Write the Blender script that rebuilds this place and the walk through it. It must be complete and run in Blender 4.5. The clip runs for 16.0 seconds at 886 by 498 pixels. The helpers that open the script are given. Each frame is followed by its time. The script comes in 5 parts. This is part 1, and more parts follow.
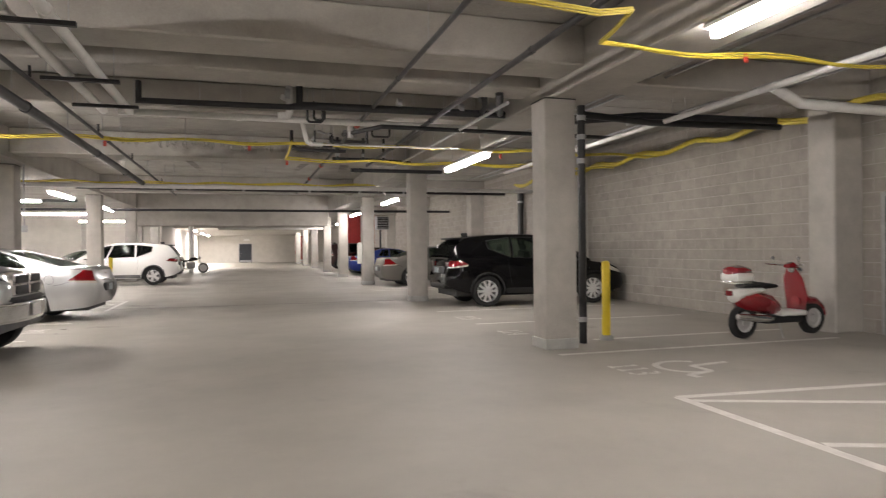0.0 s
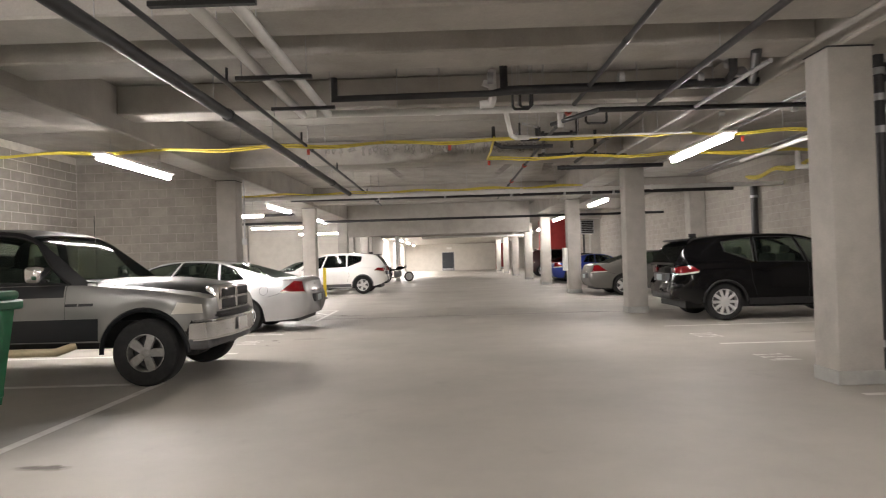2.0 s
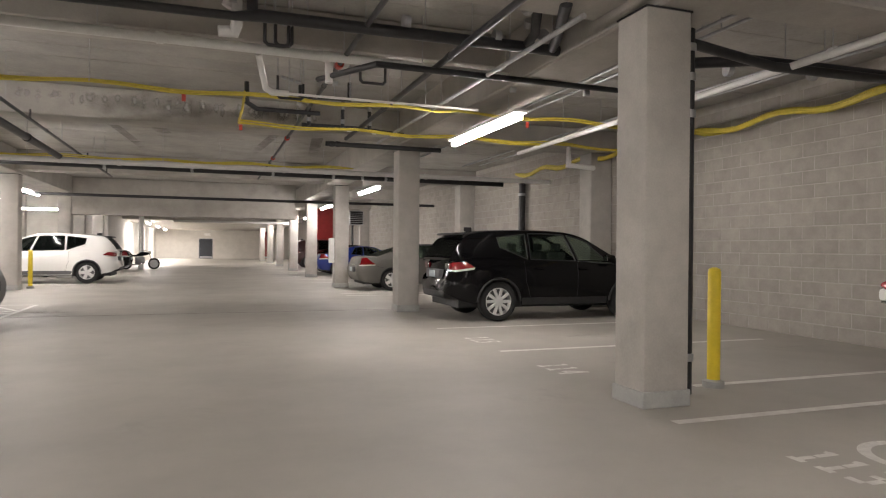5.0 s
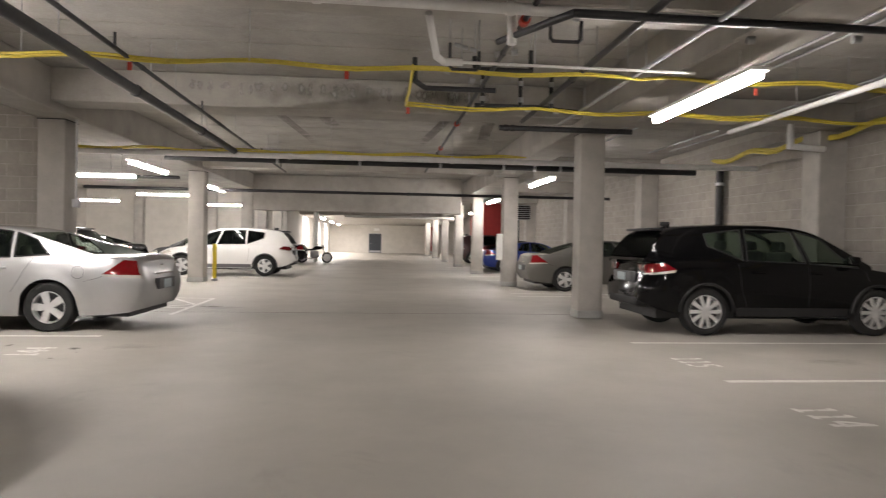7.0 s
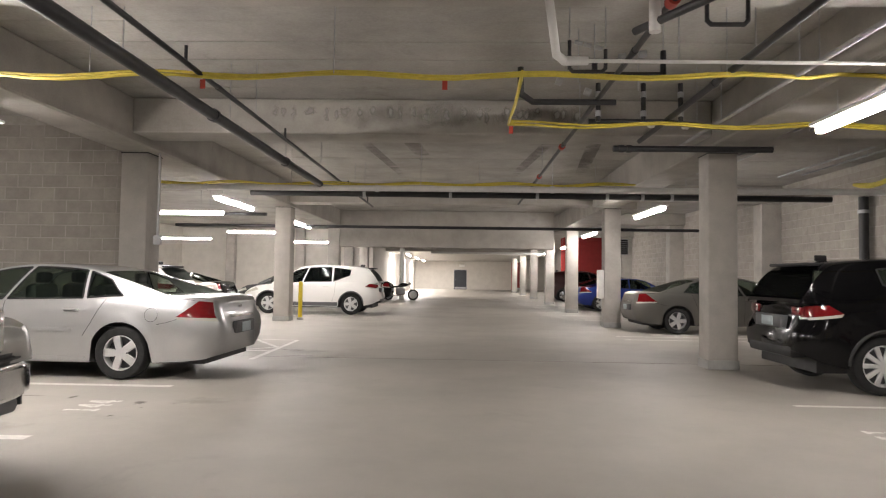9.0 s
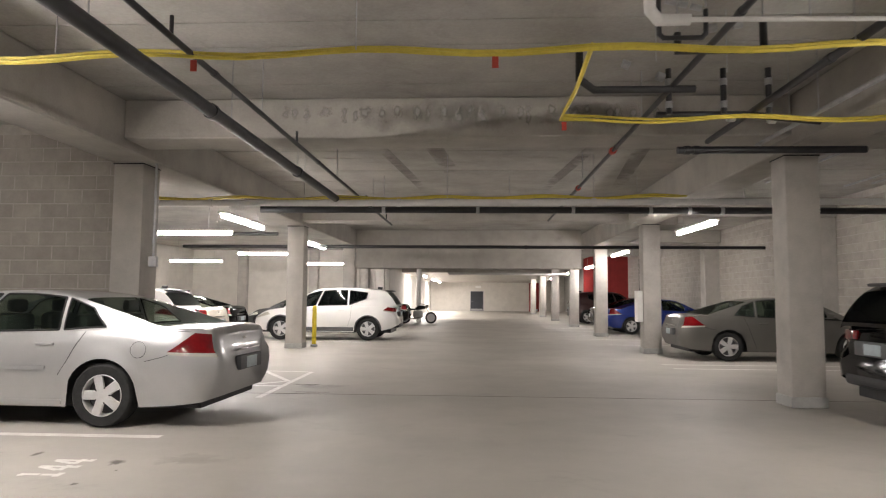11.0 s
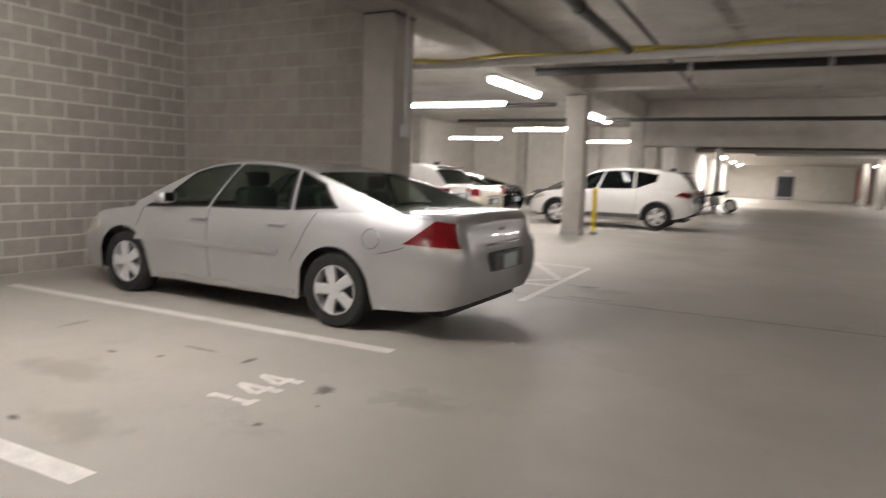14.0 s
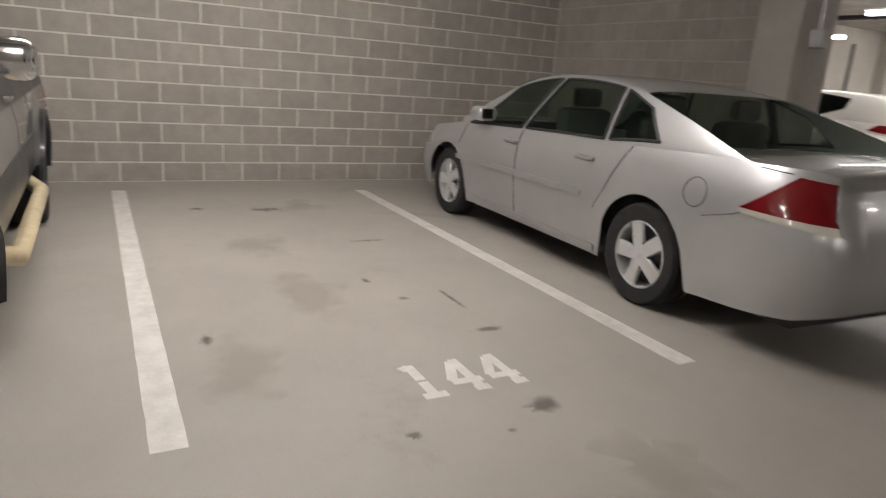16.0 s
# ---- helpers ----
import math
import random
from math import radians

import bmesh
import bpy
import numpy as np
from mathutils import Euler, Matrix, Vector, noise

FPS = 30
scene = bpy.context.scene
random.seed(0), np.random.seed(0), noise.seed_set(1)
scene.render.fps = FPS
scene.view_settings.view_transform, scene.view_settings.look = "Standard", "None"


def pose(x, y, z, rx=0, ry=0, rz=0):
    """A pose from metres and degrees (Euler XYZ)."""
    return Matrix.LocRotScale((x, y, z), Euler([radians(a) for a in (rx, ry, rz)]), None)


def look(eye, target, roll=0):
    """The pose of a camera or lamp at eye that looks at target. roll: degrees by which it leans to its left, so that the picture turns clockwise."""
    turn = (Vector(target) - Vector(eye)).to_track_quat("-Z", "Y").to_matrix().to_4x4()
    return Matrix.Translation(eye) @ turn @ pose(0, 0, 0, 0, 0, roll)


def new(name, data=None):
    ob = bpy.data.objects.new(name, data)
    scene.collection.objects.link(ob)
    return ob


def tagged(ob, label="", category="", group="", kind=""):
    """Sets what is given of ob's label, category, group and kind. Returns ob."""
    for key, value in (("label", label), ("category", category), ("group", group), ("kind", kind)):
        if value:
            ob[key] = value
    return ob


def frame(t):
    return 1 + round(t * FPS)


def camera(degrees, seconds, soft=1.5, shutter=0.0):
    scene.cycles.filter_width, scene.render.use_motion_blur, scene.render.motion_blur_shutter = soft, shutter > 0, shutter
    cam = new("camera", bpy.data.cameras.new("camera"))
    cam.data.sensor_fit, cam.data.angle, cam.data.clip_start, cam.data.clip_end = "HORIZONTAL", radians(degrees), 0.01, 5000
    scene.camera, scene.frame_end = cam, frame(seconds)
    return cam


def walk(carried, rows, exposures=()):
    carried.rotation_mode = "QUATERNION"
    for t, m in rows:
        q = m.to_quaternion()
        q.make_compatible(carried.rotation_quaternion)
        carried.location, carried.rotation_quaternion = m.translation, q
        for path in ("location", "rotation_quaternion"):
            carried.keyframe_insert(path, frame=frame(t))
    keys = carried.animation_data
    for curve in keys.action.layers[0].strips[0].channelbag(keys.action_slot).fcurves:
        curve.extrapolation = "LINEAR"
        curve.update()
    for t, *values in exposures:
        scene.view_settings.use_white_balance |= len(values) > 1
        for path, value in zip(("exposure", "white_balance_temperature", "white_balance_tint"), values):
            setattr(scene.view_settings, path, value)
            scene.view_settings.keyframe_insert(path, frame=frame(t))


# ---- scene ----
cam = camera(67.9, 16.0, soft=1.1, shutter=0.6)
PATH = [
    (0, (0.298, 0.355, 1.347), (0.872, 2.271, 1.345), -0.6),
    (0.5, (0.294, 0.703, 1.349), (0.781, 2.641, 1.385), -0.6),
    (1, (0.310, 1.105, 1.345), (0.685, 3.068, 1.431), -2.0),
    (1.5, (0.321, 1.468, 1.342), (0.364, 3.466, 1.389), -1.7),
    (2, (0.303, 1.786, 1.342), (0.287, 3.786, 1.372), -1.7),
    (2.5, (0.299, 2.138, 1.340), (0.171, 4.133, 1.400), -0.8),
    (3, (0.378, 2.431, 1.338), (0.200, 4.423, 1.360), 0.2),
    (3.5, (0.481, 2.709, 1.333), (0.661, 4.701, 1.340), -1.1),
    (6, (0.814, 4.457, 1.289), (1.515, 6.330, 1.283), 0.7),
    (6.5, (0.840, 4.841, 1.303), (1.345, 6.776, 1.274), -0.8),
    (7, (0.779, 5.184, 1.326), (0.970, 7.175, 1.304), 1.0),
    (7.5, (0.698, 5.490, 1.339), (0.820, 7.486, 1.352), -0.0),
    (8, (0.668, 5.819, 1.347), (0.679, 7.819, 1.386), -0.7),
    (8.5, (0.630, 6.141, 1.348), (0.575, 8.139, 1.408), 0.6),
    (11, (0.240, 7.778, 1.393), (0.137, 9.770, 1.540), 0.4),
    (11.5, (0.126, 8.141, 1.393), (-0.083, 10.126, 1.521), 0.2),
    (12, (0.006, 8.520, 1.384), (-0.247, 10.503, 1.447), -0.9),
    (12.5, (-0.109, 8.891, 1.390), (-0.509, 10.850, 1.446), 0.5),
    (13, (-0.207, 9.246, 1.405), (-0.617, 11.202, 1.458), 0.5),
    (13.5, (-0.230, 9.564, 1.411), (-0.859, 11.462, 1.369), 1.4),
    (14, (-0.314, 9.971, 1.389), (-1.206, 11.746, 1.159), 1.9),
    (14.5, (-0.361, 10.396, 1.418), (-1.555, 11.954, 1.035), 3.5),
    (15, (-0.425, 10.790, 1.411), (-1.900, 12.055, 0.938), 4.4),
    (15.5, (-0.591, 11.157, 1.388), (-2.150, 12.293, 0.860), 4.5),
    (16, (-0.680, 11.563, 1.366), (-2.382, 12.480, 0.854), 4.3),
]
walk(cam, [(t, look(eye, target, roll)) for t, eye, target, roll in PATH],
     [(0, 0.2), (3, 0.3), (6.5, 0.1), (8.5, 0.13), (11, 0.1), (13, -0.1), (15, -0.48), (16, -0.56)])

# ---- world and lamps ----
world = bpy.data.worlds.new("world")
scene.world = world
world.use_nodes = True
world.node_tree.nodes["Background"].inputs[0].default_value = (0.5, 0.5, 0.55, 1)
world.node_tree.nodes["Background"].inputs[1].default_value = 0.02
LAMP_COLOUR = (1.0, 0.93, 0.89)
LAMP_WATTS, TUBE_GLOW = 42.0, 135.0

# ---- materials ----


def material(name, colour, rough=0.6, metal=0.0, vary=0.15, scale=3.0, bump=0.0, bump_scale=60.0, dark=None, spots=0.0,
             coat=0.0, rand=0.0, spec=0.5):
    """Principled surface with two scales of variation, optional stains, bump and per-object variation."""
    m = bpy.data.materials.new(name)
    m.use_nodes = True
    nt = m.node_tree
    n, l = nt.nodes, nt.links
    b = n["Principled BSDF"]
    b.inputs["Roughness"].default_value = rough
    b.inputs["Metallic"].default_value = metal
    b.inputs["Coat Weight"].default_value = coat
    b.inputs["Coat Roughness"].default_value = 0.05
    b.inputs["Specular IOR Level"].default_value = spec
    c = (*colour, 1)
    d = (*(dark or [v * (1 - vary) for v in colour]), 1)
    if vary <= 0 and not spots and not bump and not rand:
        b.inputs["Base Color"].default_value = c
        return m
    tc = n.new("ShaderNodeTexCoord")
    geo = n.new("ShaderNodeNewGeometry")
    n1 = n.new("ShaderNodeTexNoise")
    n1.inputs["Scale"].default_value = scale
    n1.inputs["Detail"].default_value = 6
    n1.inputs["Roughness"].default_value = 0.65
    l.new(geo.outputs["Position"], n1.inputs["Vector"])
    r1 = n.new("ShaderNodeMapRange")
    r1.inputs[1].default_value, r1.inputs[2].default_value = 0.35, 0.68
    l.new(n1.outputs["Fac"], r1.inputs[0])
    mix = n.new("ShaderNodeMix")
    mix.data_type = "RGBA"
    mix.inputs["A"].default_value, mix.inputs["B"].default_value = c, d
    l.new(r1.outputs[0], mix.inputs["Factor"])
    out = mix.outputs["Result"]
    n2 = n.new("ShaderNodeTexNoise")
    n2.inputs["Scale"].default_value = bump_scale
    n2.inputs["Detail"].default_value = 4
    l.new(geo.outputs["Position"], n2.inputs["Vector"])
    hsv = n.new("ShaderNodeHueSaturation")
    l.new(out, hsv.inputs["Color"])
    mr = n.new("ShaderNodeMapRange")
    mr.inputs[3].default_value, mr.inputs[4].default_value = 1 - 0.5 * vary, 1 + 0.5 * vary
    l.new(n2.outputs["Fac"], mr.inputs[0])
    val = mr.outputs[0]
    if rand:
        oi = n.new("ShaderNodeObjectInfo")
        rr = n.new("ShaderNodeMapRange")
        rr.inputs[3].default_value, rr.inputs[4].default_value = 1 - rand, 1 + rand
        l.new(oi.outputs["Random"], rr.inputs[0])
        isl = n.new("ShaderNodeMapRange")
        isl.inputs[3].default_value, isl.inputs[4].default_value = 1 - rand, 1 + rand
        l.new(geo.outputs["Random Per Island"], isl.inputs[0])
        m1 = n.new("ShaderNodeMath")
        m1.operation = "MULTIPLY"
        l.new(rr.outputs[0], m1.inputs[0])
        l.new(isl.outputs[0], m1.inputs[1])
        m2 = n.new("ShaderNodeMath")
        m2.operation = "MULTIPLY"
        l.new(m1.outputs[0], m2.inputs[0])
        l.new(val, m2.inputs[1])
        val = m2.outputs[0]
    l.new(val, hsv.inputs["Value"])
    out = hsv.outputs["Color"]
    if spots:
        n3 = n.new("ShaderNodeTexNoise")
        n3.inputs["Scale"].default_value = 0.9
        n3.inputs["Detail"].default_value = 7
        n3.inputs["Roughness"].default_value = 0.7
        n3.inputs["Distortion"].default_value = 0.6
        l.new(geo.outputs["Position"], n3.inputs["Vector"])
        r3 = n.new("ShaderNodeMapRange")
        r3.inputs[1].default_value, r3.inputs[2].default_value = 0.60, 0.74
        r3.inputs[4].default_value = spots
        l.new(n3.outputs["Fac"], r3.inputs[0])
        mx = n.new("ShaderNodeMix")
        mx.data_type = "RGBA"
        mx.inputs["B"].default_value = (*[v * 0.45 for v in colour], 1)
        l.new(out, mx.inputs["A"])
        l.new(r3.outputs[0], mx.inputs["Factor"])
        out = mx.outputs["Result"]
    l.new(out, b.inputs["Base Color"])
    rg = n.new("ShaderNodeMapRange")
    rg.inputs[3].default_value, rg.inputs[4].default_value = max(0.02, rough - 0.08), min(1, rough + 0.1)
    l.new(n1.outputs["Fac"], rg.inputs[0])
    l.new(rg.outputs[0], b.inputs["Roughness"])
    if bump:
        bp = n.new("ShaderNodeBump")
        bp.inputs["Strength"].default_value = bump
        bp.inputs["Distance"].default_value = 0.004
        l.new(n2.outputs["Fac"], bp.inputs["Height"])
        l.new(bp.outputs["Normal"], b.inputs["Normal"])
    return m


def glow(name, colour, strength):
    m = bpy.data.materials.new(name)
    m.use_nodes = True
    b = m.node_tree.nodes["Principled BSDF"]
    b.inputs["Base Color"].default_value = (0.9, 0.9, 0.9, 1)
    b.inputs["Emission Color"].default_value = (*colour, 1)
    b.inputs["Emission Strength"].default_value = strength
    return m


def tinted_glass(name, colour, see=0.5):
    m = bpy.data.materials.new(name)
    m.use_nodes = True
    nt = m.node_tree
    b = nt.nodes["Principled BSDF"]
    b.inputs["Base Color"].default_value = (0.01, 0.012, 0.012, 1)
    b.inputs["Roughness"].default_value = 0.04
    t = nt.nodes.new("ShaderNodeBsdfTransparent")
    t.inputs["Color"].default_value = (*colour, 1)
    mix = nt.nodes.new("ShaderNodeMixShader")
    mix.inputs[0].default_value = see
    nt.links.new(b.outputs[0], mix.inputs[1])
    nt.links.new(t.outputs[0], mix.inputs[2])
    nt.links.new(mix.outputs[0], nt.nodes["Material Output"].inputs[0])
    return m


FLOOR = material("floor_concrete", (0.40, 0.375, 0.335), 0.55, vary=0.16, scale=0.55, bump=0.08, bump_scale=140, spots=0.35)
CONCRETE = material("cast_concrete", (0.43, 0.405, 0.37), 0.85, vary=0.22, scale=1.4, bump=0.35, bump_scale=45, spots=0.3)
DECK = material("deck_concrete", (0.42, 0.40, 0.37), 0.9, vary=0.3, scale=0.8, bump=0.3, bump_scale=30, spots=0.5)
COLUMN = material("column_concrete", (0.46, 0.435, 0.40), 0.8, vary=0.2, scale=2.2, bump=0.4, bump_scale=55, spots=0.3)
BLOCK = material("concrete_block", (0.35, 0.323, 0.29), 0.92, vary=0.18, scale=5, bump=0.6, bump_scale=220, rand=0.07)
# darker mortar copy: dimmer light on alcove and right walls, put into the colour
DIM_MORTAR = material("dim_wall_mortar", (0.43, 0.40, 0.365), 0.95, vary=0.2, scale=6, bump=0.4, bump_scale=160)
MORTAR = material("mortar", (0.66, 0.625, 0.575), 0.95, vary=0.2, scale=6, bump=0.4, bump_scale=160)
PALE_BLOCK = material("painted_block", (0.62, 0.59, 0.54), 0.8, vary=0.12, scale=2, bump=0.3, bump_scale=70)
LINE = material("line_paint", (0.74, 0.72, 0.68), 0.6, vary=0.22, scale=7, bump=0.1, bump_scale=120)


def soft_stain(name, colour, strength=0.8, scale=9.0):
    """A stain that thins out unevenly towards its edge."""
    m = material(name, colour, 0.7, vary=0.3, scale=9)
    nt = m.node_tree
    n, l = nt.nodes, nt.links
    tc = n.new("ShaderNodeTexCoord")
    sub_ = n.new("ShaderNodeVectorMath")
    sub_.operation = "MULTIPLY_ADD"
    sub_.inputs[1].default_value, sub_.inputs[2].default_value = (2, 2, 2), (-1, -1, -1)
    l.new(tc.outputs["Generated"], sub_.inputs[0])
    ln = n.new("ShaderNodeVectorMath")
    ln.operation = "LENGTH"
    l.new(sub_.outputs[0], ln.inputs[0])
    geo = n.new("ShaderNodeNewGeometry")
    nz = n.new("ShaderNodeTexNoise")
    nz.inputs["Scale"].default_value = scale
    nz.inputs["Detail"].default_value = 6
    l.new(geo.outputs["Position"], nz.inputs["Vector"])
    ad = n.new("ShaderNodeMath")
    ad.operation = "MULTIPLY_ADD"
    ad.inputs[1].default_value = 1.6
    l.new(nz.outputs["Fac"], ad.inputs[0])
    l.new(ln.outputs["Value"], ad.inputs[2])
    mr = n.new("ShaderNodeMapRange")
    mr.inputs[1].default_value, mr.inputs[2].default_value = 1.0, 1.52
    mr.inputs[3].default_value, mr.inputs[4].default_value = strength, 0.0
    l.new(ad.outputs[0], mr.inputs[0])
    l.new(mr.outputs[0], n["Principled BSDF"].inputs["Alpha"])
    return m


STAIN = soft_stain("floor_stain", (0.12, 0.11, 0.095), 0.5)
FAINT = soft_stain("faint_floor_stain", (0.24, 0.20, 0.13), 0.15, 4.0)
DARK_FILM = soft_stain("darkened_concrete", (0.15, 0.14, 0.12), 0.36, 3.0)
LIME = soft_stain("lime_bloom", (0.66, 0.64, 0.60), 0.55, 14.0)
SEAM = material("joint_dirt", (0.13, 0.12, 0.105), 0.8, vary=0.3, scale=9)
CURB = material("column_plinth_paint", (0.40, 0.40, 0.385), 0.7, vary=0.2, scale=4, bump=0.2)
YELLOW = material("yellow_paint", (0.80, 0.60, 0.03), 0.45, vary=0.12, scale=8)
CABLE = material("yellow_cable_jacket", (0.62, 0.50, 0.06), 0.5, vary=0.2, scale=10)
BLACK_PIPE = material("black_iron", (0.018, 0.018, 0.02), 0.42, vary=0.3, scale=9)
STEEL = material("galvanised_steel", (0.45, 0.45, 0.46), 0.45, 0.7, vary=0.2, scale=9)
WHITE_PIPE = material("white_pipe", (0.68, 0.67, 0.65), 0.45, vary=0.12, scale=6)
WHITE = material("white_enamel", (0.78, 0.77, 0.74), 0.4, vary=0.08, scale=5)
RED_PAINT = material("red_paint", (0.27, 0.018, 0.016), 0.6, vary=0.2, scale=3)
RED_FIT = material("red_fitting", (0.45, 0.05, 0.03), 0.5, vary=0.2, scale=10)
DOOR = material("door_paint", (0.035, 0.04, 0.05), 0.5, vary=0.2, scale=5)
GREEN = material("green_bin_paint", (0.006, 0.115, 0.045), 0.42, vary=0.25, scale=4, spots=0.3)
TUBE = glow("lamp_tube", LAMP_COLOUR, TUBE_GLOW)
# glow strengths differ by lamp row, set for the brightness around them
TUBE_FAR = glow("far_lamp_tube", LAMP_COLOUR, TUBE_GLOW * 0.8)
TUBE_DIM = glow("weaker_lamp_tube", LAMP_COLOUR, TUBE_GLOW * 0.75)
TUBE_BRIGHT = glow("brighter_lamp_tube", LAMP_COLOUR, TUBE_GLOW * 1.65)
RUBBER = material("tyre_rubber", (0.016, 0.016, 0.016), 0.85, vary=0.3, scale=14)
DARK = material("dark_plastic", (0.015, 0.015, 0.016), 0.6, vary=0.2, scale=10)
TRIM = material("grey_trim", (0.10, 0.10, 0.105), 0.55, vary=0.15, scale=8)
ALLOY = material("wheel_alloy", (0.62, 0.62, 0.62), 0.3, 0.35, vary=0.1, scale=9)
DULL_ALLOY = material("dull_wheel_alloy", (0.36, 0.35, 0.33), 0.42, 0.4, vary=0.25, scale=12)
CHROME = material("chrome", (0.75, 0.75, 0.76), 0.12, 1.0, vary=0.1, scale=12)
SEAT = material("seat_fabric", (0.11, 0.11, 0.105), 0.9, vary=0.2, scale=20)
GLASS = tinted_glass("car_glass", (0.70, 0.76, 0.71), 0.84)
DARK_GLASS = tinted_glass("dark_car_glass", (0.40, 0.43, 0.41), 0.7)
LAMP_RED = material("tail_lens", (0.17, 0.004, 0.007), 0.12, vary=0.2, scale=30, coat=1.0)
LAMP_CLEAR = material("head_lens", (0.50, 0.48, 0.42), 0.1, vary=0.05, scale=4, coat=1.0)
PLATE = material("plate_paint", (0.40, 0.47, 0.50), 0.5, vary=0.15, scale=20)


def car_paint(name, colour, metal=0.3, rough=0.32, coat=0.9, spec=0.5):
    return material(name, colour, rough, metal, vary=0.06, scale=2, coat=coat, spec=spec)


SILVER = car_paint("silver_paint", (0.45, 0.452, 0.455), 0.6, 0.33)
BLACK_CAR = car_paint("black_paint", (0.003, 0.003, 0.0035), 0.0, 0.12, 0.25, 0.15)
WHITE_CAR = car_paint("white_car_paint", (0.72, 0.71, 0.69), 0.0, 0.35)
GREY_CAR = car_paint("grey_car_paint", (0.13, 0.125, 0.115), 0.5, 0.32)
BLUE_CAR = car_paint("blue_car_paint", (0.01, 0.03, 0.22), 0.3, 0.3)
CHAMPAGNE = car_paint("champagne_paint", (0.60, 0.55, 0.46), 0.4, 0.34)
MAROON = car_paint("maroon_paint", (0.045, 0.012, 0.012), 0.3, 0.3)
PEWTER = car_paint("pewter_paint", (0.20, 0.20, 0.19), 0.5, 0.36)
CHARCOAL = car_paint("charcoal_paint", (0.05, 0.05, 0.05), 0.4, 0.35)
TRUCK_DARK = car_paint("truck_dark_paint", (0.009, 0.010, 0.012), 0.0, 0.4, 0.3, 0.3)
RED_GLOSS = car_paint("red_gloss", (0.23, 0.008, 0.014), 0.1, 0.25)
CREAM = material("cream_tube", (0.62, 0.52, 0.33), 0.4, vary=0.2, scale=9, coat=0.4)

# ---- mesh helpers ----


def put(name, bm, mat, parent=None, label="", smooth=False, m=None):
    me = bpy.data.meshes.new(name)
    bmesh.ops.recalc_face_normals(bm, faces=bm.faces)
    bm.to_mesh(me)
    bm.free()
    me.materials.append(mat)
    if smooth:
        me.shade_smooth()
        me.set_sharp_from_angle(angle=radians(38))
    ob = new(name, me)
    if parent:
        ob.parent = parent
    if m is not None:
        ob.matrix_basis = m
    if label:
        tagged(ob, label)
    return ob


def part(name, bm, mat, parent, label="", smooth=True):
    return put(name, bm, mat, parent, label, smooth)


def empty(name, m, label, category, group="", kind=""):
    ob = new(name)
    ob.matrix_basis = m
    return tagged(ob, label, category, group, kind)


def add_box(bm, lo, hi, bevel=0.0, seg=1):
    r = bmesh.ops.create_cube(bm, size=1)
    size = [b - a for a, b in zip(lo, hi)]
    mid = [(a + b) / 2 for a, b in zip(lo, hi)]
    bmesh.ops.transform(bm, verts=r["verts"], matrix=Matrix.LocRotScale(mid, None, size))
    if bevel:
        edges = list({e for v in r["verts"] for e in v.link_edges})
        bmesh.ops.bevel(bm, geom=edges, offset=bevel, segments=seg, affect="EDGES", profile=0.5)
    return bm


def box(lo, hi, bevel=0.0, seg=1):
    return add_box(bmesh.new(), lo, hi, bevel, seg)


def add_tube(bm, pts, r, n=10, caps=True):
    """A round tube through the points, mitred at the bends."""
    pts = [Vector(p) for p in pts]
    rings = []
    side = None
    for i, p in enumerate(pts):
        a = (p - pts[i - 1]).normalized() if i else None
        b = (pts[i + 1] - p).normalized() if i + 1 < len(pts) else None
        t = ((a or b) + (b or a)).normalized()
        if side is None:
            side = t.orthogonal().normalized()
        side = (side - t * side.dot(t)).normalized()
        up = t.cross(side)
        k = 1.0 if a is None or b is None else 1 / max(0.5, (a + b).length / 2)
        rr = r[i] if isinstance(r, (list, tuple)) else r
        rings.append([bm.verts.new(p + (side * math.cos(q) + up * math.sin(q)) * rr * k) for q in [2 * math.pi * j / n for j in range(n)]])
    for u, v in zip(rings, rings[1:]):
        for j in range(n):
            bm.faces.new((u[j], u[(j + 1) % n], v[(j + 1) % n], v[j]))
    if caps:
        bm.faces.new(rings[0])
        bm.faces.new(rings[-1])
    return bm


def tube(pts, r, n=10):
    return add_tube(bmesh.new(), pts, r, n)


def lathe(profile, n=28, axis="Y"):
    """Turns (radius, along) pairs round the axis."""
    bm = bmesh.new()
    rings = []
    for r, a in profile:
        ring = []
        for j in range(n):
            q = 2 * math.pi * j / n
            c, s = r * math.cos(q), r * math.sin(q)
            ring.append(bm.verts.new((c, a, s) if axis == "Y" else (c, s, a)))
        rings.append(ring)
    for u, v in zip(rings, rings[1:]):
        for j in range(n):
            bm.faces.new((u[j], u[(j + 1) % n], v[(j + 1) % n], v[j]))
    bm.faces.new(rings[0])
    bm.faces.new(rings[-1])
    return bm


def prism(poly, lo, hi, axis="z"):
    """A flat outline pushed from lo to hi along an axis."""
    bm = bmesh.new()
    rows = []
    for h in (lo, hi):
        rows.append([bm.verts.new({"z": (a, b, h), "y": (a, h, b), "x": (h, a, b)}[axis]) for a, b in poly])
    bm.faces.new(rows[0])
    bm.faces.new(rows[1])
    k = len(poly)
    for i in range(k):
        bm.faces.new((rows[0][i], rows[0][(i + 1) % k], rows[1][(i + 1) % k], rows[1][i]))
    return bm


def lerp(pairs, x):
    """Piecewise smooth value through (x, value) pairs."""
    if x <= pairs[0][0]:
        return pairs[0][1]
    for (a, u), (b, v) in zip(pairs, pairs[1:]):
        if x <= b:
            return u + (v - u) * (x - a) / (b - a)
    return pairs[-1][1]


